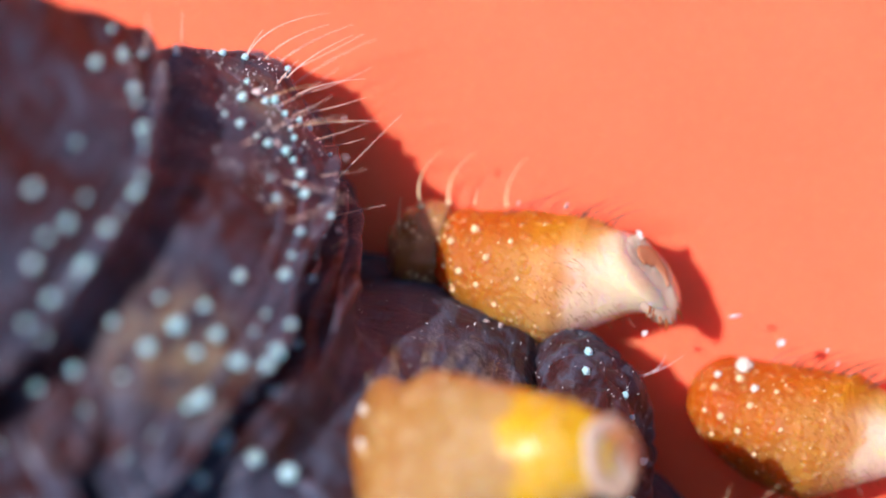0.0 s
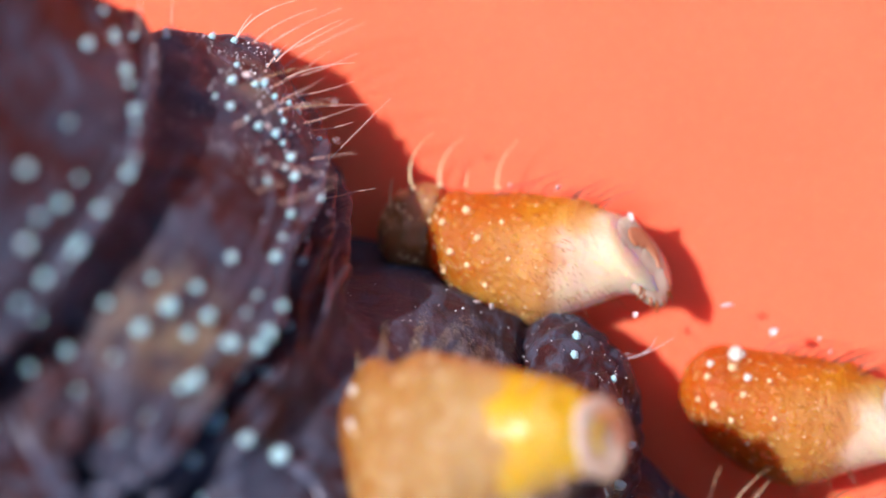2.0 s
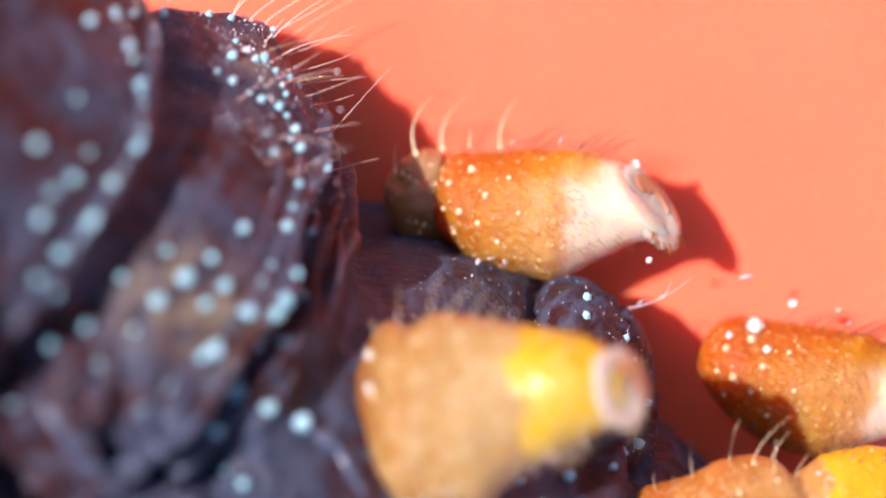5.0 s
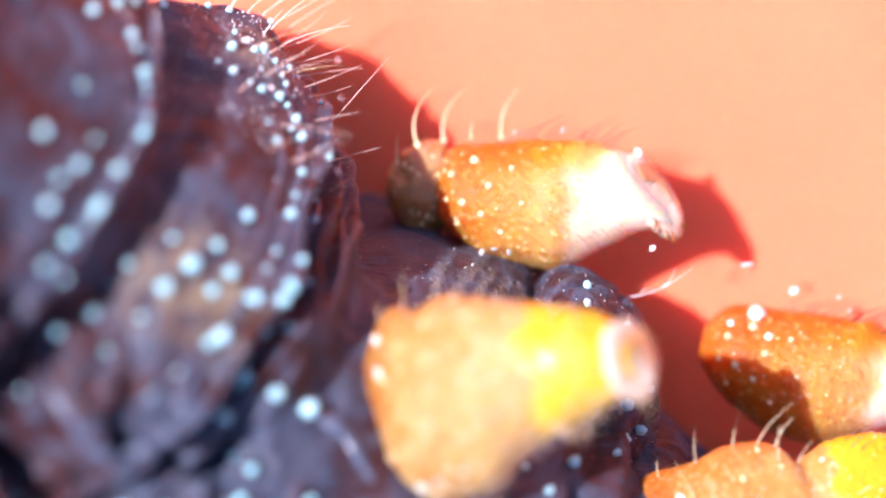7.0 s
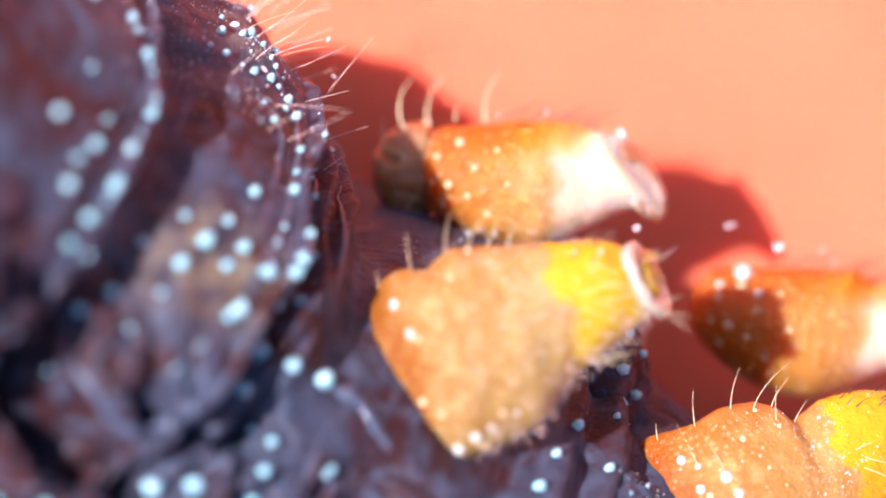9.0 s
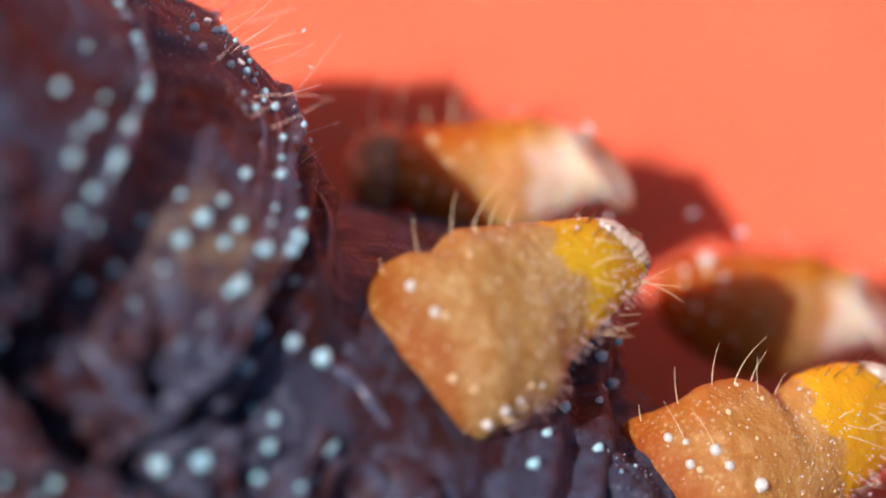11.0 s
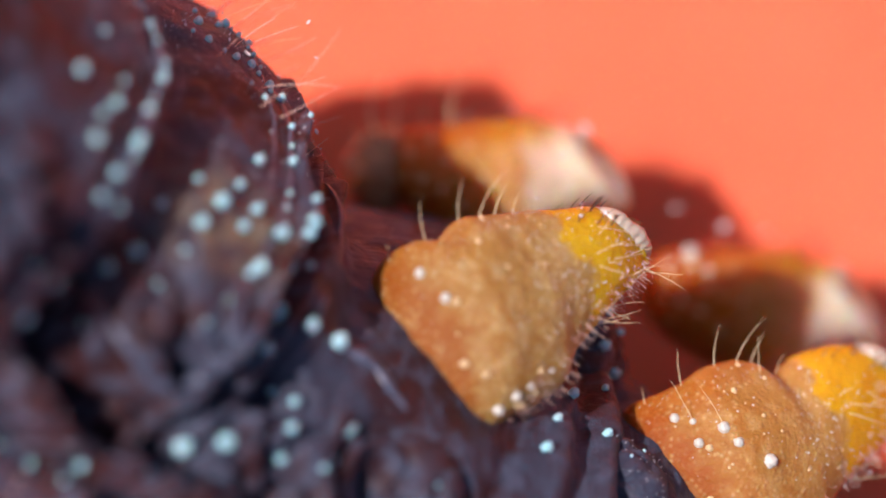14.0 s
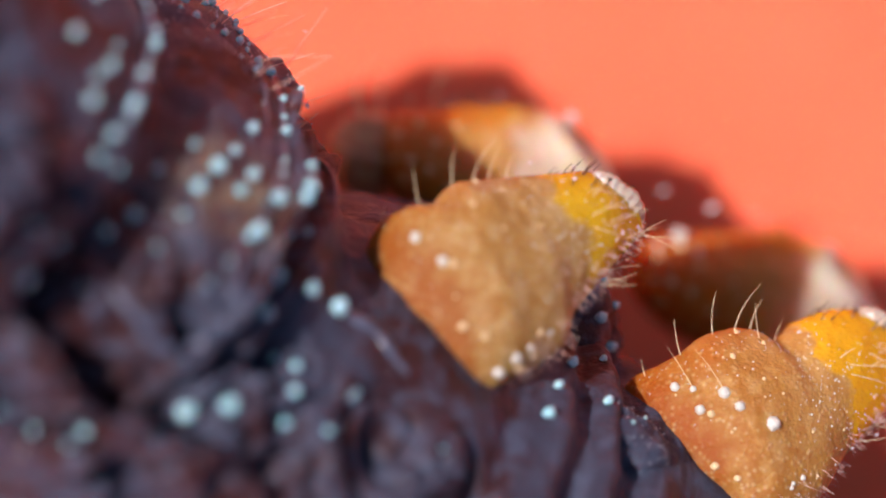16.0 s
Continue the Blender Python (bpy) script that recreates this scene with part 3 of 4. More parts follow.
def smooth_rows(form, u):
    """Offset and half height at u, on a smooth curve through the rows."""
    i = max(1, min(len(form) - 2, sum(1 for f in form if f[0] <= u)))
    a, b = form[i - 1], form[i]
    p, n = form[max(0, i - 2)], form[min(len(form) - 1, i + 1)]
    w = b[0] - a[0]
    v = min(1.0, max(0.0, (u - a[0]) / w))
    out = []
    for k in (1, 2):
        ma = (b[k] - p[k]) / (b[0] - p[0]) * w
        mb = (n[k] - a[k]) / (n[0] - a[0]) * w
        out.append((2 * v ** 3 - 3 * v * v + 1) * a[k] + (v ** 3 - 2 * v * v + v) * ma + (3 * v * v - 2 * v ** 3) * b[k] + (v ** 3 - v * v) * mb)
    return out[0], max(0.02, out[1])


CUT = {FAR_FORM: (0.72, 0.55), NEAR_FORM: (0.0, 0.5), LOBED_FORM: (0.0, 0.4)}      # slope of the slanting end


def leg_skin(form, length, u, turn, flat, seed):
    """A point of a proleg's skin; turn 0 is across (up), a quarter turn faces the lens."""
    c, h = smooth_rows(form, u)
    deep = h if form == FAR_FORM else (h ** -4 + max(0.1, 0.60 - 0.1 * u - 0.22 * u * u) ** -4) ** -0.25
    p = Vector((u * length, c + h * math.cos(turn), deep * flat * math.sin(turn)))
    out = Vector((0, math.cos(turn), math.sin(turn)))
    w = noise.noise(p * 1.6 + seed) * 0.05 + noise.noise(p * 5.5 + seed) * 0.014 + noise.noise(p * 18 + seed) * 0.009
    end = ease(u, 0.62, 1.0) if form == FAR_FORM else ease(u, 0.72, 1.0)
    p.x -= end * (CUT[form][0] * (p.y - c) + CUT[form][1] * p.z)
    if form != FAR_FORM:
        p.z -= 0.40 * ease(0.16 - u, 0.0, 0.34)      # the root sinks into the body
    return p + out * (w * min(1.0, h / 0.3)), out


def build_leg(form, root, tip, flat, skin, seed, label):
    length = (Vector(tip) - Vector(root)).length
    seed = Vector((seed, seed * 0.7, 3.1))
    u0, u1 = form[0][0], form[-1][0]
    bm = bmesh.new()
    rings = []
    for i in range(91):
        u = u0 + (u1 - u0) * i / 90
        rings.append([leg_skin(form, length, u, math.tau * j / 84, flat, seed)[0] for j in range(84)])
    lathe(bm, rings, 84)
    bmesh.ops.recalc_face_normals(bm, faces=bm.faces)
    leg = part("proleg", bm, skin, caterpillar, label, leg_frame(root, tip))
    return leg, (form, length, flat, seed)


def leg_point(leg, u, deg):
    form, length, flat, seed = leg[1]
    return leg_skin(form, length, u, radians(deg), flat, seed)


CREAM_WART = WART.copy()
CREAM_WART.materials[0] = CREAM
PALE_WART = WART.copy()
PALE_WART.materials[0] = PALE


def leg_wart(leg, u, deg, r, bright=False):
    p, out = leg_point(leg, u, deg)
    return put_wart(leg[0], p, out, r, mesh=PALE_WART if bright else CREAM_WART)


def leg_hair(leg, u, deg, way, bend, length, thick, material):
    p, out = leg_point(leg, u, deg)
    bm = bmesh.new()
    hair(bm, p, way, bend, length, thick, 9)
    return part("bristle", bm, material, leg[0])


def leg_fur(leg, count, u_range, deg_range, way, length, thick, material, seed, label):
    r = random.Random(seed)
    bm = bmesh.new()
    for i in range(count):
        p, out = leg_point(leg, r.uniform(*u_range), r.uniform(*deg_range))
        w = (Vector(way) + out * 0.45 + Vector((r.uniform(-1, 1), r.uniform(-1, 1), r.uniform(-1, 1))) * 0.2)
        hair(bm, p - out * 0.01, w, Vector((r.uniform(-.2, .3), r.uniform(-.3, .1), 0)), r.uniform(0.6, 1.2) * length, thick, 4)
    ob = part("bristle_fringe", bm, material, leg[0])
    return tagged(ob, label, kind="stuff")


def sole(leg, at, face, long_way, r_long, r_short, hooks, start, sweep, label):
    """The sole at a proleg's end: a fleshy lens with a raised rim, a rust-brown crescent in it and a row of hooks on its edge."""
    z = Vector(face).normalized()
    x = Vector(long_way)
    x = (x - z * x.dot(z)).normalized()
    y = z.cross(x)
    m = Matrix((x, y, z)).transposed().to_4x4()
    m.translation = Vector(at) * MM
    bm = bmesh.new()
    rings = []
    for r, h in ((0.3, -0.5), (0.7, -0.42), (0.93, -0.25), (1.02, -0.08), (1.02, 0.05), (0.96, 0.14), (0.86, 0.18), (0.75, 0.17), (0.62, 0.14), (0.4, 0.14), (0.15, 0.16)):
        ring = []
        for j in range(96):
            a = math.tau * j / 96
            w = 1 + 0.06 * math.sin(2 * a + 1) + 0.03 * math.sin(5 * a) + 0.012 * math.cos(21 * a) + 0.12 * max(0.0, math.cos(a)) ** 4
            q = Vector((r * r_long * w * math.cos(a), r * r_short * w * math.sin(a), h * r_short * (1 + (0.12 * math.cos(22 * a) if h < 0 else 0))))
            ring.append(q + Vector((0, 0, 1)) * (noise.noise(q * 9) * 0.014 + noise.noise(q * 26) * 0.008))
        rings.append(ring)
    lathe(bm, rings, 96)
    bmesh.ops.recalc_face_normals(bm, faces=bm.faces)
    cup = part("sole", bm, WHITE, leg[0], label, m)
    bm = bmesh.new()
    rings = []
    for i in range(25):
        v = i / 24
        a = radians(205 - 150 * v)
        wide = 0.36 * math.sin(math.pi * min(1.0, 0.04 + v * 0.96)) ** 0.5 * (1 - 0.7 * v)
        ring = []
        for j in range(10):
            b = math.tau * j / 10
            r = 0.50 + 0.1 * v + wide * math.cos(b) + 0.03 * math.sin(17 * v + j)
            ring.append(Vector((r * r_long * math.cos(a), r * r_short * math.sin(a), r_short * (0.19 + 0.05 * math.sin(b) + 0.02 * v))))
        rings.append(ring)
    lathe(bm, rings, 10)
    bmesh.ops.recalc_face_normals(bm, faces=bm.faces)
    part("sole_pad", bm, PAD, cup, "rust-brown crescent")
    bm = bmesh.new()
    for i in range(hooks):
        a = radians(start + sweep * i / (hooks - 1)) + rng.uniform(-0.05, 0.05)
        w = 1 + 0.12 * max(0.0, math.cos(a)) ** 4
        edge = Vector((r_long * w * math.cos(a), r_short * w * math.sin(a), 0.02)) * rng.uniform(0.86, 1.0)
        outward = Vector((math.cos(a), math.sin(a), 0))
        hair(bm, edge - outward * 0.03, outward * 0.8 + Vector((0, 0, 0.6)), outward * 0.2 + Vector((0, 0, -0.8)), rng.uniform(0.07, 0.13), 0.015, 6)
    tagged(part("hook_comb", bm, HOOK, cup, "row of orange-brown curved hooks"), kind="stuff")
    return cup


def collar(leg, u0, u1, r0, r1, shift, material, label):
    """A ring of folded skin round a proleg's root."""
    length = leg[1][1]
    bm = bmesh.new()
    rings = []
    for i in range(25):
        v = i / 24
        r = r0 + (r1 - r0) * v + 0.06 * math.sin(v * math.pi) - 0.12 * (1 - v) ** 4
        ring = []
        for j in range(64):
            a = math.tau * j / 64
            p = Vector(((u0 + (u1 - u0) * v) * length, shift[0] + r * math.cos(a), shift[1] + r * 0.85 * math.sin(a)))
            ring.append(p + Vector((0, math.cos(a), math.sin(a))) * (noise.noise(p * 5) * 0.06 + noise.noise(p * 13) * 0.025 + noise.noise(p * 34) * 0.012))
        rings.append(ring)
    lathe(bm, rings, 64)
    bmesh.ops.recalc_face_normals(bm, faces=bm.faces)
    ob = part("collar", bm, material, leg[0], label)
    r = random.Random(int(r0 * 100))
    for i in range(110 if material == BROWN else 14):
        v, a = r.uniform(0.1, 0.98), radians(r.uniform(-20, 160))
        q = r0 + (r1 - r0) * v + 0.06 * math.sin(v * math.pi) - 0.12 * (1 - v) ** 4
        out = Vector((0, math.cos(a), math.sin(a)))
        put_wart(ob, Vector(((u0 + (u1 - u0) * v) * length, shift[0] + q * math.cos(a), shift[1] + q * 0.85 * math.sin(a))), out, r.choice((0.007, 0.008, 0.01, 0.018)), mesh=CREAM_WART)
    return ob


def dress_far(leg, seed, ring):
    """Bristles, warts, sole and collar of an amber proleg."""
    r = random.Random(seed)
    for u, deg, size in ((.22, 50, .035), (.12, 75, .028), (.18, 105, .03), (.3, 80, .028), (.27, 110, .025), (.4, 60, .022), (.1, 110, .02), (.36, 125, .022), (.46, 95, .02), (.15, 135, .02)):
        leg_wart(leg, u, deg, size)
    for i in range(75):
        leg_wart(leg, r.uniform(.06, .66), r.uniform(35, 165), r.choice((.004, .005, .006, .010)))
    for i in range(17):
        u = 0.32 + 0.6 * i / 16 + r.uniform(-.02, .02)
        leg_hair(leg, u, r.uniform(-18, 22), (r.uniform(.4, .8), 0.8, r.uniform(-.2, .3)), (0.35, -0.22, 0), r.uniform(.16, .33), .0055, DARK_HAIR)
    leg_fur(leg, 190, (.30, .78), (60, 165), (0.95, -0.35, 0.15), .06, .0016, FUR, seed, "short dark bristles")
    leg_fur(leg, 22, (.5, .85), (140, 185), (0.9, -0.4, 0.1), .11, .0010, FUR, seed + 1, "fine pale bristles")
    length = leg[1][1]
    sole(leg, (length * 1.01, -0.01, 0.02), (0.72, 0.40, 0.56), (0.55, -0.83, 0), .32, .22, 26, -42, 84, "white fleshy sole edged with hooks")
    if ring:
        collar(leg, *ring)


def dress_near(leg, seed):
    """Bristles, warts, yellow pad, sole and collar of a tan proleg."""
    r = random.Random(seed)
    length = leg[1][1]
    for u, deg in ((-.02, 45), (.0, 70), (.05, 150), (.12, 147)):
        leg_wart(leg, u, deg, .038, True)
    for u, deg, size in ((.02, 75, .03), (-.03, 110, .03), (.2, 45, .025), (.3, 22, .02), (.12, 150, .03), (.02, 120, .025), (.36, 40, .018), (.25, 70, .016)):
        leg_wart(leg, u, deg, size)
    for i in range(34):
        leg_wart(leg, r.uniform(-.05, .8), r.uniform(15, 160), r.uniform(.006, .012))
    for i in range(80):
        leg_wart(leg, r.gauss(.48, .12), r.gauss(105, 28), r.choice((.004, .005, .007, .009)), True)
    for i in range(7):
        leg_wart(leg, r.uniform(.05, .3), r.uniform(135, 165), r.uniform(.014, .026), i % 3 == 0)
    for u, deg, way, bend, size in ((.08, 8, (0.05, 1, .2), (0, 0, 0), .26), (.22, 12, (.2, 1, .3), (.1, 0, 0), .28), (.3, 18, (.55, .9, .3), (.25, -.1, 0), .34), (.38, 12, (.5, .9, .3), (.2, 0, 0), .2), (.45, 15, (.5, .9, .2), (.2, 0, 0), .16), (-.05, 15, (0, 1, .2), (0, 0, 0), .12)):
        leg_hair(leg, u, deg, way, Vector(bend) + Vector((.12, -.05, 0)), size * 1.1, .0036, GOLD)
    for i in range(16):
        leg_hair(leg, r.uniform(.6, .95), r.uniform(-20, 70), (r.uniform(.5, .9), .6, .3), (.3, -.2, 0), r.uniform(.08, .16), .005, DARK_HAIR)
    for i in range(20):
        leg_hair(leg, r.uniform(.60, .93), r.uniform(60, 185), (r.uniform(.5, 1), r.uniform(-.7, .4), r.uniform(0, .5)), (r.uniform(-.2, .2), r.uniform(-.4, .2), 0), r.uniform(.12, .34), .0032, GOLD)
    leg_fur(leg, 130, (.1, .95), (135, 190), (0.5, -0.75, 0.2), .085, .0014, HAIR, seed, "fine pale bristles")
    # pale points stand in for the sparkle of light on the skin
    bm = bmesh.new()
    for i in range(620):
        p, out = leg_point(leg, r.uniform(-.1, .9), r.uniform(15, 175))
        if noise.noise(p * 2.2) < r.uniform(-.3, .3):
            continue
        hair(bm, p - out * 0.004, out + Vector((r.uniform(-1, 1), r.uniform(-1, 1), r.uniform(-1, 1))) * 0.6, Vector(), r.uniform(.008, .02), r.uniform(.002, .0042), 2)
    tagged(part("skin_speckle", bm, GLINT, leg[0]), "pale points added for the sparkle of the skin", kind="stuff")
    cup = sole(leg, (length * 0.865, 0.0, 0.13), (0.66, 0.10, 0.74), (0.1, -0.99, 0.05), .26, .24, 22, 20, 150, "white fleshy sole with a rust-brown middle")
    bm = bmesh.new()
    for i in range(26):
        p, out = leg_point(leg, .92 + r.uniform(-.02, .02), -40 + 150 * i / 25)
        hair(bm, p - out * 0.03, Vector((1, 0.15, -0.1)) + out * 0.35, -out * 0.5, r.uniform(.13, .18), .012, 5)
    tagged(part("hook_comb", bm, COMB, leg[0], "comb of pale amber hooks"), kind="stuff")
    return cup


leg_a = build_leg(FAR_FORM, (-0.08, 0.0, -0.95), (1.518, -0.203, -0.60), .92, FLESH, 1.7, "amber proleg with a white sole")
leg_b = build_leg(NEAR_FORM, (-0.276, -1.434, 0.90), (1.509, -0.99, 0.45), .85, TAN, 6.1, "tan proleg with a glossy yellow end")
leg_c = build_leg(FAR_FORM, (1.912, -1.219, -1.00), (3.53, -1.63, -0.70), .92, DEEP_FLESH, 11.3, "amber proleg with a white sole")
leg_d = build_leg(LOBED_FORM, (1.709, -2.676, 0.10), (3.568, -2.272, -0.30), .85, GLOW_TAN, 17.9, "tan proleg with a painted orange glow and a glossy yellow end")
dress_far(leg_a, 21, (-.20, .06, .25, .30, (0.0, -0.04), BROWN, "amber-grey ring of folded skin"))
sole_b = dress_near(leg_b, 22)
dress_far(leg_c, 23, None)
sole_d = dress_near(leg_d, 24)
for u, deg, size in ((.09, 64, .046), (.11, 77, .040), (.20, 96, .055), (.02, 52, .026)):
    leg_wart(leg_d, u, deg, size, True)
for u, deg, way, bend, size in ((.02, 52, (-.25, 1, .3), (-.1, .2, 0), .30), (.09, 64, (-.2, 1, .3), (-.2, .1, 0), .34), (.36, 34, (.1, 1, .3), (.1, 0, 0), .26)):
    leg_hair(leg_d, u, deg, way, bend, size, .0032, GOLD)
# long golden bristles by the root of the upper proleg
for root, way, bend, size, thick in (((-.09, .30, .16), (-.42, 1, .15), (.62, -.1, 0), .54, .021), ((.07, .36, -.05), (-.25, 1, .1), (.6, -.1, 0), .46, .017), ((.5, .40, -.1), (-.2, 1, .1), (.5, 0, 0), .38, .013), ((-.22, .15, .25), (-.2, 1, .2), (.2, 0, 0), .22, .011), ((.3, .38, .1), (0, 1, .2), (.1, 0, 0), .12, .01)):
    bm = bmesh.new()
    hair(bm, root, way, bend, size, thick * 0.62, 12)
    bead(bm, Vector(root), thick * 1.3)
    part("bristle", bm, GOLD, leg_a[0])
bm = bmesh.new()
hair(bm, (1.52, -.78, .0), (1, .1, .1), (-.05, .35, .05), .52, .005, 14)
hair(bm, (1.62, -.75, .02), (.5, 1, .2), (.5, -.5, 0), .10, .004, 6)
hair(bm, (1.78, -.70, .03), (.9, .5, .2), (-.3, .4, 0), .16, .004, 6)
part("thread", bm, FLAKE_WHITE, leg_a[0], "thin pale silk thread")
# bright flakes stuck to the bristles
FLAKE = bmesh.new()
bmesh.ops.create_icosphere(FLAKE, subdivisions=1, radius=1.0)
for v in FLAKE.verts:
    v.co = Vector((v.co.x * 1.3, v.co.y * 0.8, v.co.z * 0.35)) * (1 + 0.35 * noise.noise(v.co * 1.7 + Vector((2, 0, 0))))
flake = part("flake", FLAKE, FLAKE_WHITE, leg_a[0], "glinting white flake", smooth=False)
RIM_FLAKES = ((0.16, 17, .10, .030), (0.42, 23, .10, .034), (0.50, 24, .05, .022), (0.62, 22, .55, .024), (0.80, 24, .40, .018), (1.15, 26, .25, .022), (0.30, 14, .08, .02))
flakes = tuple((body, tuple(skin_at(s, d, up)), size) for s, d, up, size in RIM_FLAKES) + ((leg_a[0], (1.0, .44, .12), .035), (leg_a[0], (1.56, .30, .05), .045), (leg_a[0], (.62, .42, .05), .02), (leg_a[0], (1.7, -.42, .1), .03), (leg_a[0], (.55, -.48, .35), .04), (leg_a[0], (.66, -.50, .33), .03), (leg_a[0], (.45, -.50, .3), .025), (leg_c[0], (.24, .62, .25), .045), (leg_c[0], (.62, .50, .25), .055), (leg_c[0], (1.05, .44, .1), .03), (leg_c[0], (.95, .52, .1), .02))
# flakes made up for these two legs to give their ends sparkle
r = random.Random(31)
for leg in (leg_b, leg_d):
    for i in range(14):
        p, out = leg_point(leg, r.uniform(.45, .96), r.choice((r.uniform(10, 60), r.uniform(120, 178))))
        flakes += ((leg[0], tuple(p + out * r.uniform(.01, .10)), r.uniform(.008, .018)),)
for i, (leg, at, size) in enumerate(flakes):
    ob = flake if i == 0 else new("flake", flake.data)
    ob.parent = leg
    ob.matrix_basis = Matrix.Translation(Vector(at) * MM) @ pose(0, 0, 0, 25 + 70 * i, 40 * i, 130 * i) @ Matrix.Scale(size, 4)
for u, deg, size in ((.22, 28, .07), (.12, 55, .03), (.3, 60, .035)):
    leg_wart(leg_c, u, deg, size, True)


def sway(leg, rx, ry, rz, x, y, z, rest={}):
    """A proleg's pose on the body: turned about its root (degrees) and shifted (mm)."""
    m = rest.setdefault(leg[0].name, leg[0].matrix_basis.copy())
    v = Vector((radians(rx), radians(ry), radians(rz)))
    turn = Matrix.Rotation(v.length, 4, v.normalized()) if v.length > 1e-9 else Matrix.Identity(4)
    c = m.translation.copy()
    return Matrix.Translation(c + Vector((x, y, z)) * MM) @ turn @ Matrix.Translation(-c) @ m


def sole_pose(at, face, long_way):
    """A sole's pose on its proleg (mm): its middle, the way it faces and the way of its longer axis."""
    z = Vector(face).normalized()
    x = Vector(long_way)
    x = (x - z * x.dot(z)).normalized()
    m = Matrix((x, z.cross(x), z)).transposed().to_4x4()
    m.translation = Vector(at) * MM
    return m


SOLE_OPEN, SOLE_TURNED = ((1.755, 0.0, 0.03), (0.84, 0.06, 0.54), (0.1, -0.99, 0.05)), ((1.66, 0.13, -0.02), (0.80, 0.56, -0.12), (0.5, -0.85, 0.1))


def sole_between(v):
    return sole_pose(*[Vector(a).lerp(Vector(b), v) for a, b in zip(SOLE_OPEN, SOLE_TURNED)])


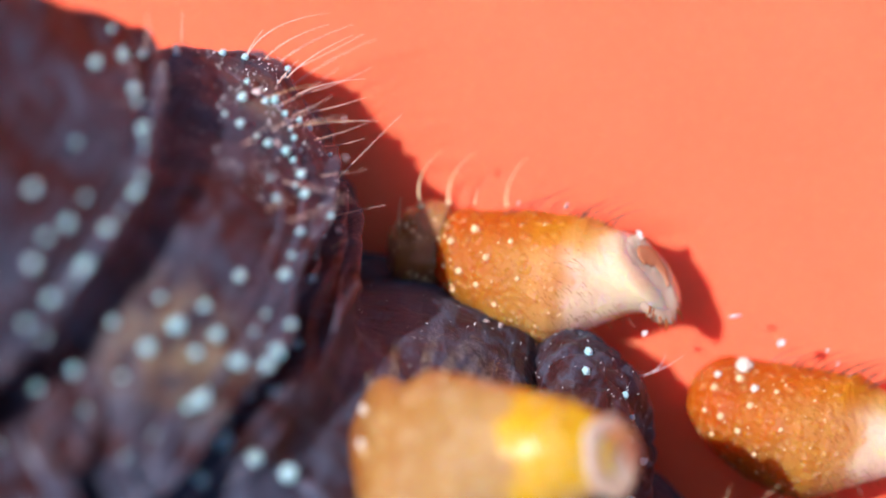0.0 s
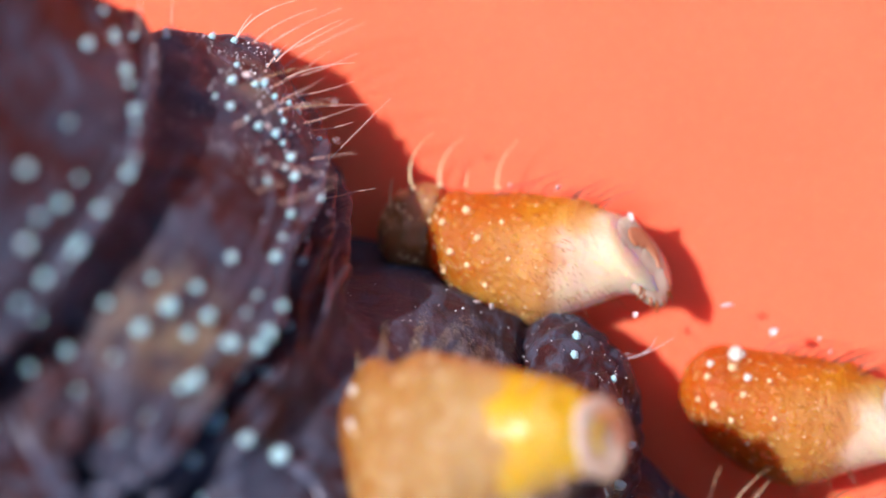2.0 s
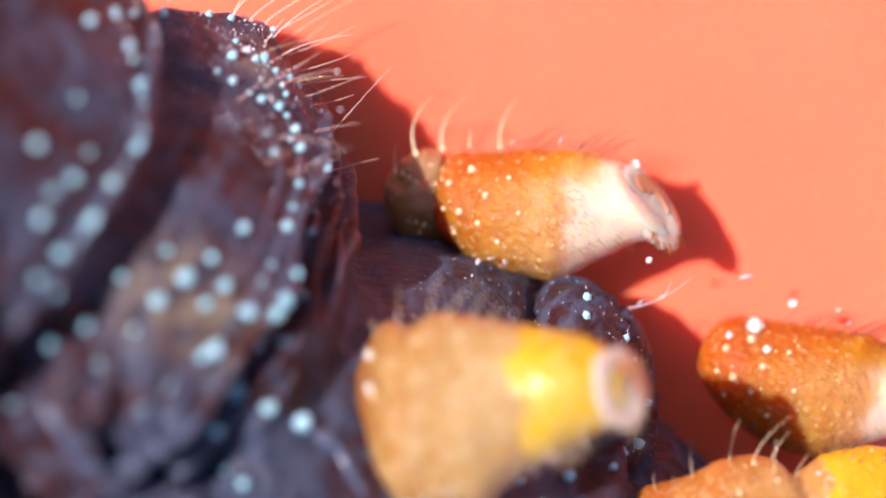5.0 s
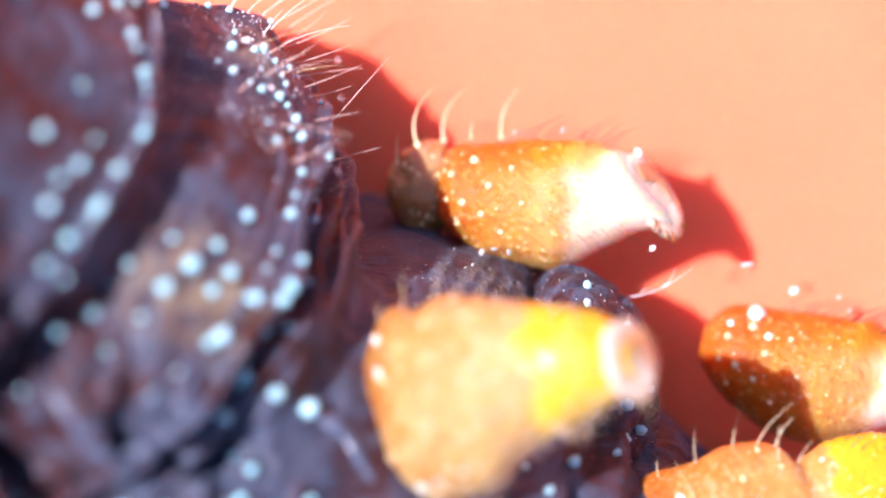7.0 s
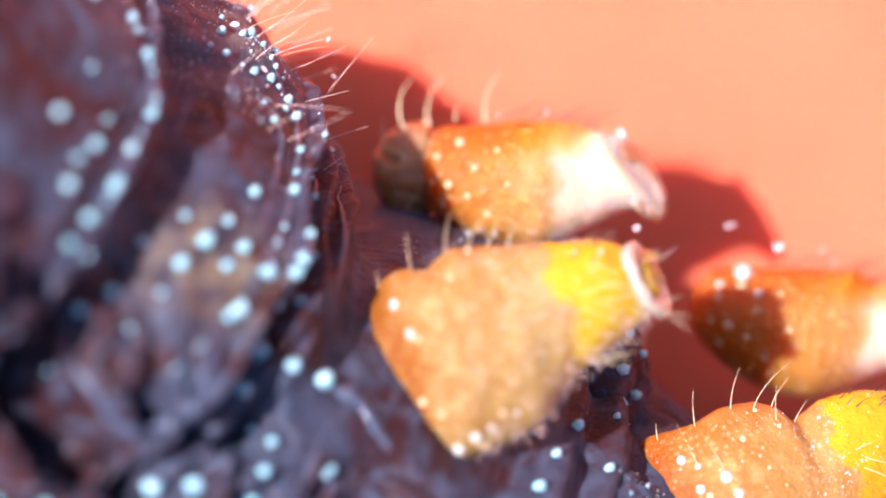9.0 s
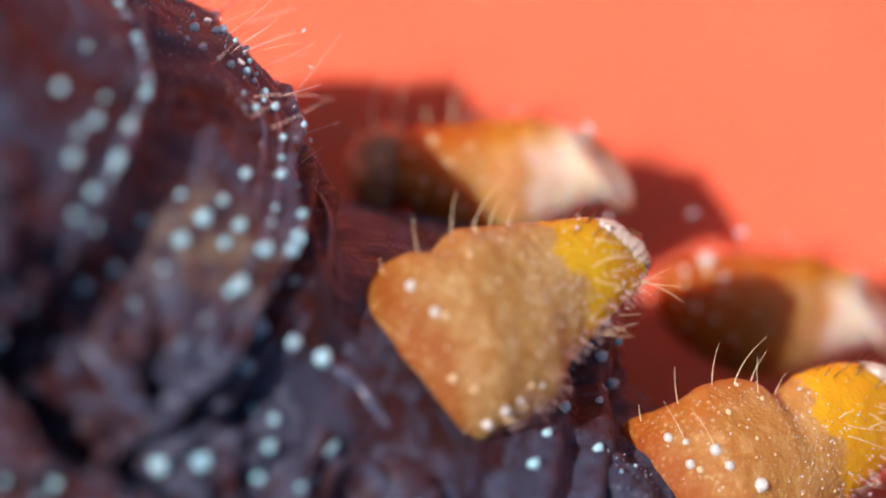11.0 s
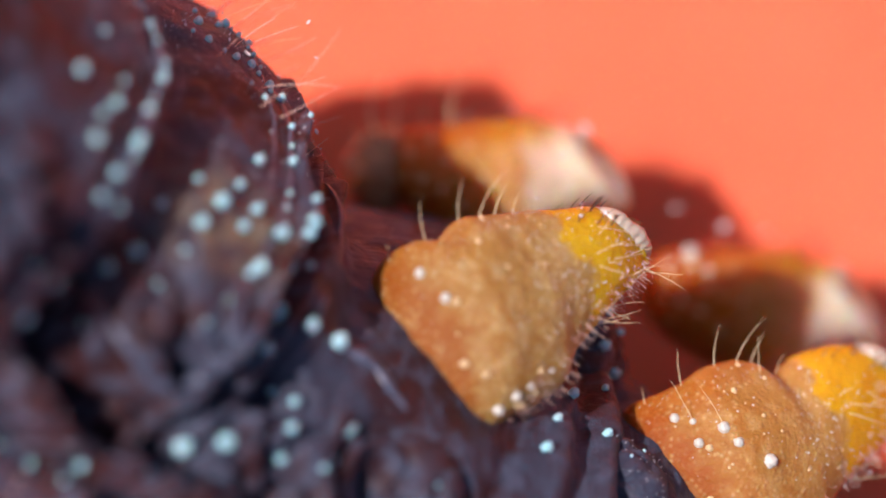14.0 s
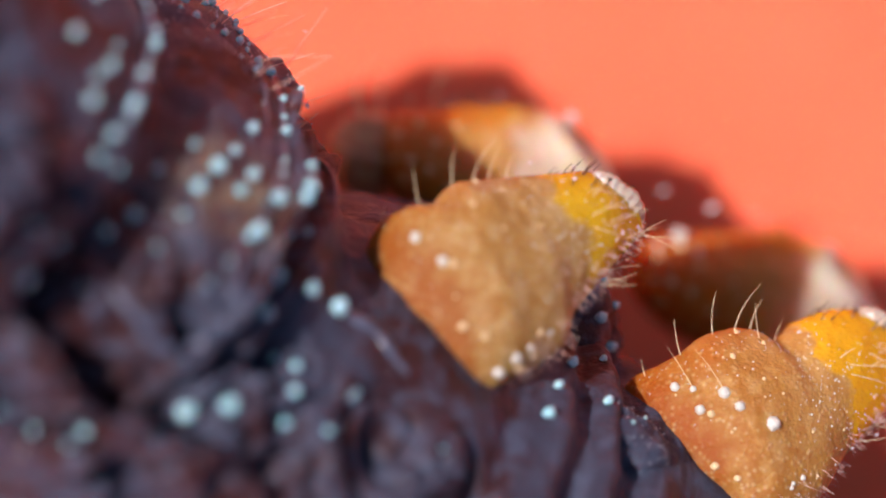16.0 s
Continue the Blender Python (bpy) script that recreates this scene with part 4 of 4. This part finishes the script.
def motions():
    walk(caterpillar, [
        (0.0, pose(0.0000000, 0.0000000, 0.0013200, -0.000, -0.000, 0.000)),
        (0.5, pose(-0.0000107, 0.0000536, 0.0014454, -0.140, 0.232, 0.041)),
        (1.0, pose(-0.0000269, 0.0000992, 0.0014705, -0.240, 0.341, 0.172)),
        (1.5, pose(-0.0000696, 0.0001051, 0.0012648, -0.071, 0.661, -0.061)),
        (2.0, pose(-0.0000759, 0.0001211, 0.0013074, -0.194, 0.773, -0.092)),
        (2.5, pose(-0.0000705, 0.0001439, 0.0013379, -0.366, 0.861, 0.106)),
        (3.0, pose(-0.0000591, 0.0002285, 0.0014329, -0.690, 1.079, 1.031)),
        (3.5, pose(-0.0000350, 0.0002851, 0.0015377, -1.129, 1.457, 1.744)),
        (4.0, pose(-0.0000244, 0.0003282, 0.0015628, -1.245, 1.611, 2.368)),
        (6.5, pose(-0.0000212, 0.0004169, 0.0016727, -1.886, 2.578, 2.984)),
        (7.0, pose(-0.0000162, 0.0004526, 0.0018350, -2.107, 2.818, 3.300)),
        (7.5, pose(-0.0000136, 0.0004655, 0.0020042, -2.311, 2.988, 3.422)),
        (8.0, pose(0.0000086, 0.0005297, 0.0024044, -2.872, 4.145, 4.126)),
        (8.5, pose(-0.0000214, 0.0006147, 0.0023759, -2.583, 5.555, 4.864)),
        (9.0, pose(-0.0000804, 0.0006434, 0.0026328, -3.154, 6.441, 5.647)),
        (11.5, pose(-0.0002763, 0.0007355, 0.0034422, -6.986, 12.029, 7.263)),
        (12.0, pose(-0.0002677, 0.0007620, 0.0034783, -7.403, 12.731, 7.546)),
        (12.5, pose(-0.0002547, 0.0007692, 0.0037299, -7.617, 13.070, 7.501)),
        (13.0, pose(-0.0002505, 0.0007629, 0.0037105, -7.591, 13.312, 7.294)),
        (13.5, pose(-0.0002462, 0.0007692, 0.0037450, -7.659, 13.494, 7.278)),
        (14.0, pose(-0.0002421, 0.0007750, 0.0037877, -7.967, 13.710, 7.394)),
        (14.5, pose(-0.0002392, 0.0008042, 0.0038199, -8.336, 14.166, 7.421)),
        (15.0, pose(-0.0002387, 0.0008307, 0.0038786, -8.732, 14.312, 7.622)),
        (15.5, pose(-0.0002656, 0.0008827, 0.0040611, -9.634, 14.717, 7.860)),
        (16.0, pose(-0.0003114, 0.0009583, 0.0041042, -10.213, 15.147, 8.347)),
    ])
    walk(leg_a[0], [
        (0.0, sway(leg_a, 0.0, 0.000, 0.000, 0.000, 0.000, -0.450)),
        (0.5, sway(leg_a, -0.4, -0.300, -0.100, 0.005, 0.002, -0.449)),
        (1.0, sway(leg_a, -0.7, -0.400, -0.300, 0.013, 0.005, -0.450)),
        (1.5, sway(leg_a, -1.0, -0.200, -0.300, 0.021, 0.011, -0.446)),
        (2.0, sway(leg_a, -1.2, -0.200, -0.200, 0.026, 0.018, -0.442)),
        (2.5, sway(leg_a, -1.7, -0.200, -0.100, 0.028, 0.022, -0.441)),
        (3.0, sway(leg_a, -2.4, -0.000, 0.000, 0.030, 0.031, -0.446)),
        (3.5, sway(leg_a, -2.9, 0.100, 0.300, 0.034, 0.043, -0.452)),
        (4.0, sway(leg_a, -3.0, 0.200, 0.900, 0.041, 0.056, -0.452)),
        (6.5, sway(leg_a, -2.7, 0.300, 1.400, 0.065, 0.068, -0.449)),
        (7.0, sway(leg_a, -2.2, 0.300, 1.400, 0.079, 0.064, -0.453)),
        (7.5, sway(leg_a, -1.9, -0.100, 0.600, 0.094, 0.054, -0.460)),
        (8.0, sway(leg_a, -1.2, -0.600, -0.300, 0.106, 0.048, -0.454)),
        (8.5, sway(leg_a, -0.5, -1.100, -0.400, 0.110, 0.054, -0.436)),
        (9.0, sway(leg_a, -0.1, -1.600, -0.400, 0.112, 0.047, -0.429)),
        (11.5, sway(leg_a, -0.2, -2.300, -0.600, 0.373, 0.172, -1.282)),
        (12.0, sway(leg_a, -0.4, -2.600, -0.900, 0.383, 0.166, -1.282)),
        (12.5, sway(leg_a, -0.5, -2.400, -0.900, 0.390, 0.166, -1.284)),
        (13.0, sway(leg_a, -0.6, -2.000, -0.700, 0.397, 0.167, -1.287)),
        (13.5, sway(leg_a, -0.7, -2.300, -1.000, 0.401, 0.171, -1.283)),
        (14.0, sway(leg_a, -0.8, -2.700, -1.600, 0.404, 0.175, -1.280)),
        (14.5, sway(leg_a, -1.0, -2.500, -2.400, 0.407, 0.183, -1.280)),
        (15.0, sway(leg_a, -1.2, -1.800, -3.300, 0.410, 0.196, -1.282)),
        (15.5, sway(leg_a, -1.4, -0.700, -3.900, 0.411, 0.210, -1.287)),
        (16.0, sway(leg_a, -1.6, 0.500, -4.200, 0.407, 0.220, -1.294)),
    ])
    walk(leg_b[0], [
        (0.0, sway(leg_b, 0.0, -34.0, -11.8, -0.206, -0.054, 0.0)),
        (0.5, sway(leg_b, 0.0, -34.0, -11.8, -0.209, -0.055, 0.0)),
        (1.0, sway(leg_b, 0.0, -34.0, -11.8, -0.211, -0.054, 0.0)),
        (1.5, sway(leg_b, 0.0, -34.0, -11.8, -0.216, -0.047, 0.0)),
        (2.0, sway(leg_b, 0.0, -34.0, -11.8, -0.215, -0.044, 0.0)),
        (2.5, sway(leg_b, 0.0, -34.0, -11.8, -0.221, -0.045, 0.0)),
        (3.0, sway(leg_b, 0.0, -34.0, -11.1, -0.224, -0.049, 0.0)),
        (3.5, sway(leg_b, 0.0, -34.0, -13.7, -0.218, -0.042, 0.0)),
        (4.0, sway(leg_b, 0.0, -34.0, -13.0, -0.222, -0.037, 0.0)),
        (6.5, sway(leg_b, 0.0, -34.0, -11.0, -0.230, -0.031, 0.0)),
        (7.0, sway(leg_b, 0.0, -34.0, -10.0, -0.201, -0.025, 0.0)),
        (7.5, sway(leg_b, 0.0, -34.0, -9.0, -0.208, -0.025, 0.0)),
        (8.0, sway(leg_b, 0.0, -30.0, -7.7, -0.200, -0.019, 0.0)),
        (8.5, sway(leg_b, 0.0, -24.0, -5.2, -0.143, 0.013, 0.0)),
        (9.0, sway(leg_b, 0.0, -17.0, -2.5, -0.097, 0.029, 0.0)),
        (11.5, sway(leg_b, 0.0, 0.0, 0.0, 0.089, 0.008, 0.0)),
        (12.0, sway(leg_b, 0.0, 0.0, 0.0, 0.068, 0.009, 0.0)),
        (12.5, sway(leg_b, 0.0, 0.0, 0.0, 0.053, 0.005, 0.0)),
        (13.0, sway(leg_b, 0.0, 0.0, 0.0, 0.042, 0.000, 0.0)),
        (13.5, sway(leg_b, 0.0, 0.0, 0.0, 0.045, 0.000, 0.0)),
        (14.0, sway(leg_b, 0.0, 0.0, 0.0, 0.050, -0.001, 0.0)),
        (14.5, sway(leg_b, 0.0, 0.0, 0.0, 0.057, 0.001, 0.0)),
        (15.0, sway(leg_b, 0.0, 0.0, 0.0, 0.065, 0.004, 0.0)),
        (15.5, sway(leg_b, 0.0, 0.0, 0.0, 0.067, 0.008, 0.0)),
        (16.0, sway(leg_b, 0.0, 0.0, 0.0, 0.046, 0.021, 0.0)),
    ])
    walk(leg_c[0], [
        (0.0, sway(leg_c, -2.8, -0.500, 1.900, -0.052, 0.139, -0.444)),
        (0.5, sway(leg_c, -2.3, -0.500, 1.800, -0.039, 0.117, -0.445)),
        (1.0, sway(leg_c, -2.0, -0.400, 2.000, -0.027, 0.106, -0.446)),
        (1.5, sway(leg_c, -1.7, -0.300, 2.400, -0.016, 0.109, -0.447)),
        (2.0, sway(leg_c, -1.7, -0.200, 2.600, -0.010, 0.107, -0.447)),
        (2.5, sway(leg_c, -1.9, -0.100, 2.000, -0.007, 0.087, -0.446)),
        (3.0, sway(leg_c, -1.8, 0.100, 1.100, -0.003, 0.058, -0.445)),
        (3.5, sway(leg_c, -1.0, 0.200, 0.500, 0.004, 0.029, -0.447)),
        (4.0, sway(leg_c, 0.0, 0.000, 0.000, 0.022, 0.011, -0.450)),
        (6.5, sway(leg_c, 0.2, -0.300, -0.300, 0.053, 0.010, -0.452)),
        (7.0, sway(leg_c, 0.1, -0.000, -0.400, 0.058, 0.007, -0.453)),
        (7.5, sway(leg_c, 0.3, 0.100, -0.600, 0.048, 0.009, -0.454)),
        (8.0, sway(leg_c, 0.2, -0.500, 0.100, 0.051, 0.010, -0.453)),
        (8.5, sway(leg_c, -0.2, -1.000, 1.500, 0.095, 0.013, -0.447)),
        (9.0, sway(leg_c, -0.7, -0.900, 1.900, 0.120, 0.025, -0.443)),
        (11.5, sway(leg_c, -0.9, -0.600, 1.500, 0.342, 0.190, -1.295)),
        (12.0, sway(leg_c, -1.0, -0.400, 1.300, 0.318, 0.203, -1.298)),
        (12.5, sway(leg_c, -1.0, -0.300, 1.200, 0.312, 0.205, -1.298)),
        (13.0, sway(leg_c, -1.0, -0.300, 1.200, 0.309, 0.207, -1.298)),
        (13.5, sway(leg_c, -1.0, -0.300, 1.200, 0.306, 0.208, -1.298)),
        (14.0, sway(leg_c, -1.0, -0.300, 1.200, 0.305, 0.209, -1.298)),
        (14.5, sway(leg_c, -1.0, -0.300, 1.200, 0.304, 0.209, -1.298)),
        (15.0, sway(leg_c, -1.0, -0.300, 1.200, 0.304, 0.210, -1.298)),
        (15.5, sway(leg_c, -1.0, -0.300, 1.200, 0.304, 0.210, -1.298)),
        (16.0, sway(leg_c, -1.0, -0.300, 1.200, 0.304, 0.210, -1.298)),
    ])
    walk(leg_d[0], [
        (0.0, sway(leg_d, 0.1, -1.1, -0.9, -0.019, -0.024, 0.001)),
        (0.5, sway(leg_d, 0.1, -1.1, -0.9, -0.019, -0.024, 0.001)),
        (1.0, sway(leg_d, 0.1, -1.1, -0.9, -0.019, -0.024, 0.001)),
        (1.5, sway(leg_d, 0.1, -1.1, -0.9, -0.019, -0.024, 0.001)),
        (2.0, sway(leg_d, 0.1, -1.1, -0.9, -0.019, -0.024, 0.001)),
        (2.5, sway(leg_d, 0.1, -1.1, -1.0, -0.020, -0.025, 0.002)),
        (3.0, sway(leg_d, 0.1, -1.1, -1.0, -0.020, -0.025, 0.002)),
        (3.5, sway(leg_d, 0.1, -1.1, -1.0, -0.021, -0.026, 0.002)),
        (4.0, sway(leg_d, 0.2, -1.2, -1.1, -0.024, -0.029, 0.002)),
        (6.5, sway(leg_d, 0.3, -1.5, -1.4, -0.030, -0.035, 0.004)),
        (7.0, sway(leg_d, 0.4, -1.7, -1.7, -0.036, -0.043, 0.005)),
        (7.5, sway(leg_d, 0.5, -2.1, -2.1, -0.046, -0.053, 0.006)),
        (8.0, sway(leg_d, 0.8, -2.8, -2.8, -0.062, -0.070, 0.008)),
        (8.5, sway(leg_d, 1.1, -3.2, -3.3, -0.071, -0.083, 0.009)),
        (9.0, sway(leg_d, 1.2, -2.5, -2.4, -0.048, -0.062, 0.010)),
        (11.5, sway(leg_d, 1.1, -1.2, -0.9, -0.013, -0.022, 0.010)),
        (12.0, sway(leg_d, 0.8, -0.3, -0.6, 0.000, -0.006, 0.007)),
        (12.5, sway(leg_d, 0.2, -0.8, -0.3, 0.005, -0.006, 0.009)),
        (13.0, sway(leg_d, -0.1, -1.1, 0.1, 0.008, -0.004, 0.010)),
        (13.5, sway(leg_d, 0.0, 0.0, 0.0, 0.000, 0.000, 0.000)),
        (14.0, sway(leg_d, -0.2, 0.8, -0.2, -0.007, 0.005, -0.009)),
        (14.5, sway(leg_d, -0.6, 0.5, -0.1, -0.007, 0.009, -0.011)),
        (15.0, sway(leg_d, -1.0, 0.3, 0.0, -0.007, 0.009, -0.013)),
        (15.5, sway(leg_d, -1.4, -0.5, 0.4, -0.003, 0.005, -0.010)),
        (16.0, sway(leg_d, -1.5, -1.9, 0.8, 0.007, -0.000, 0.004)),
    ])
    walk(sole_b, [(t, sole_between(v)) for t, v in ((0.0, 0.0), (8.0, 0.0), (8.6, 0.06), (9.2, 0.18), (11.3, 1.0), (16.0, 1.0))])
    walk(sole_d, [(t, sole_pose((1.80, 0.22, -0.02), *SOLE_TURNED[1:])) for t in (0.0, 16.0)])


motions()
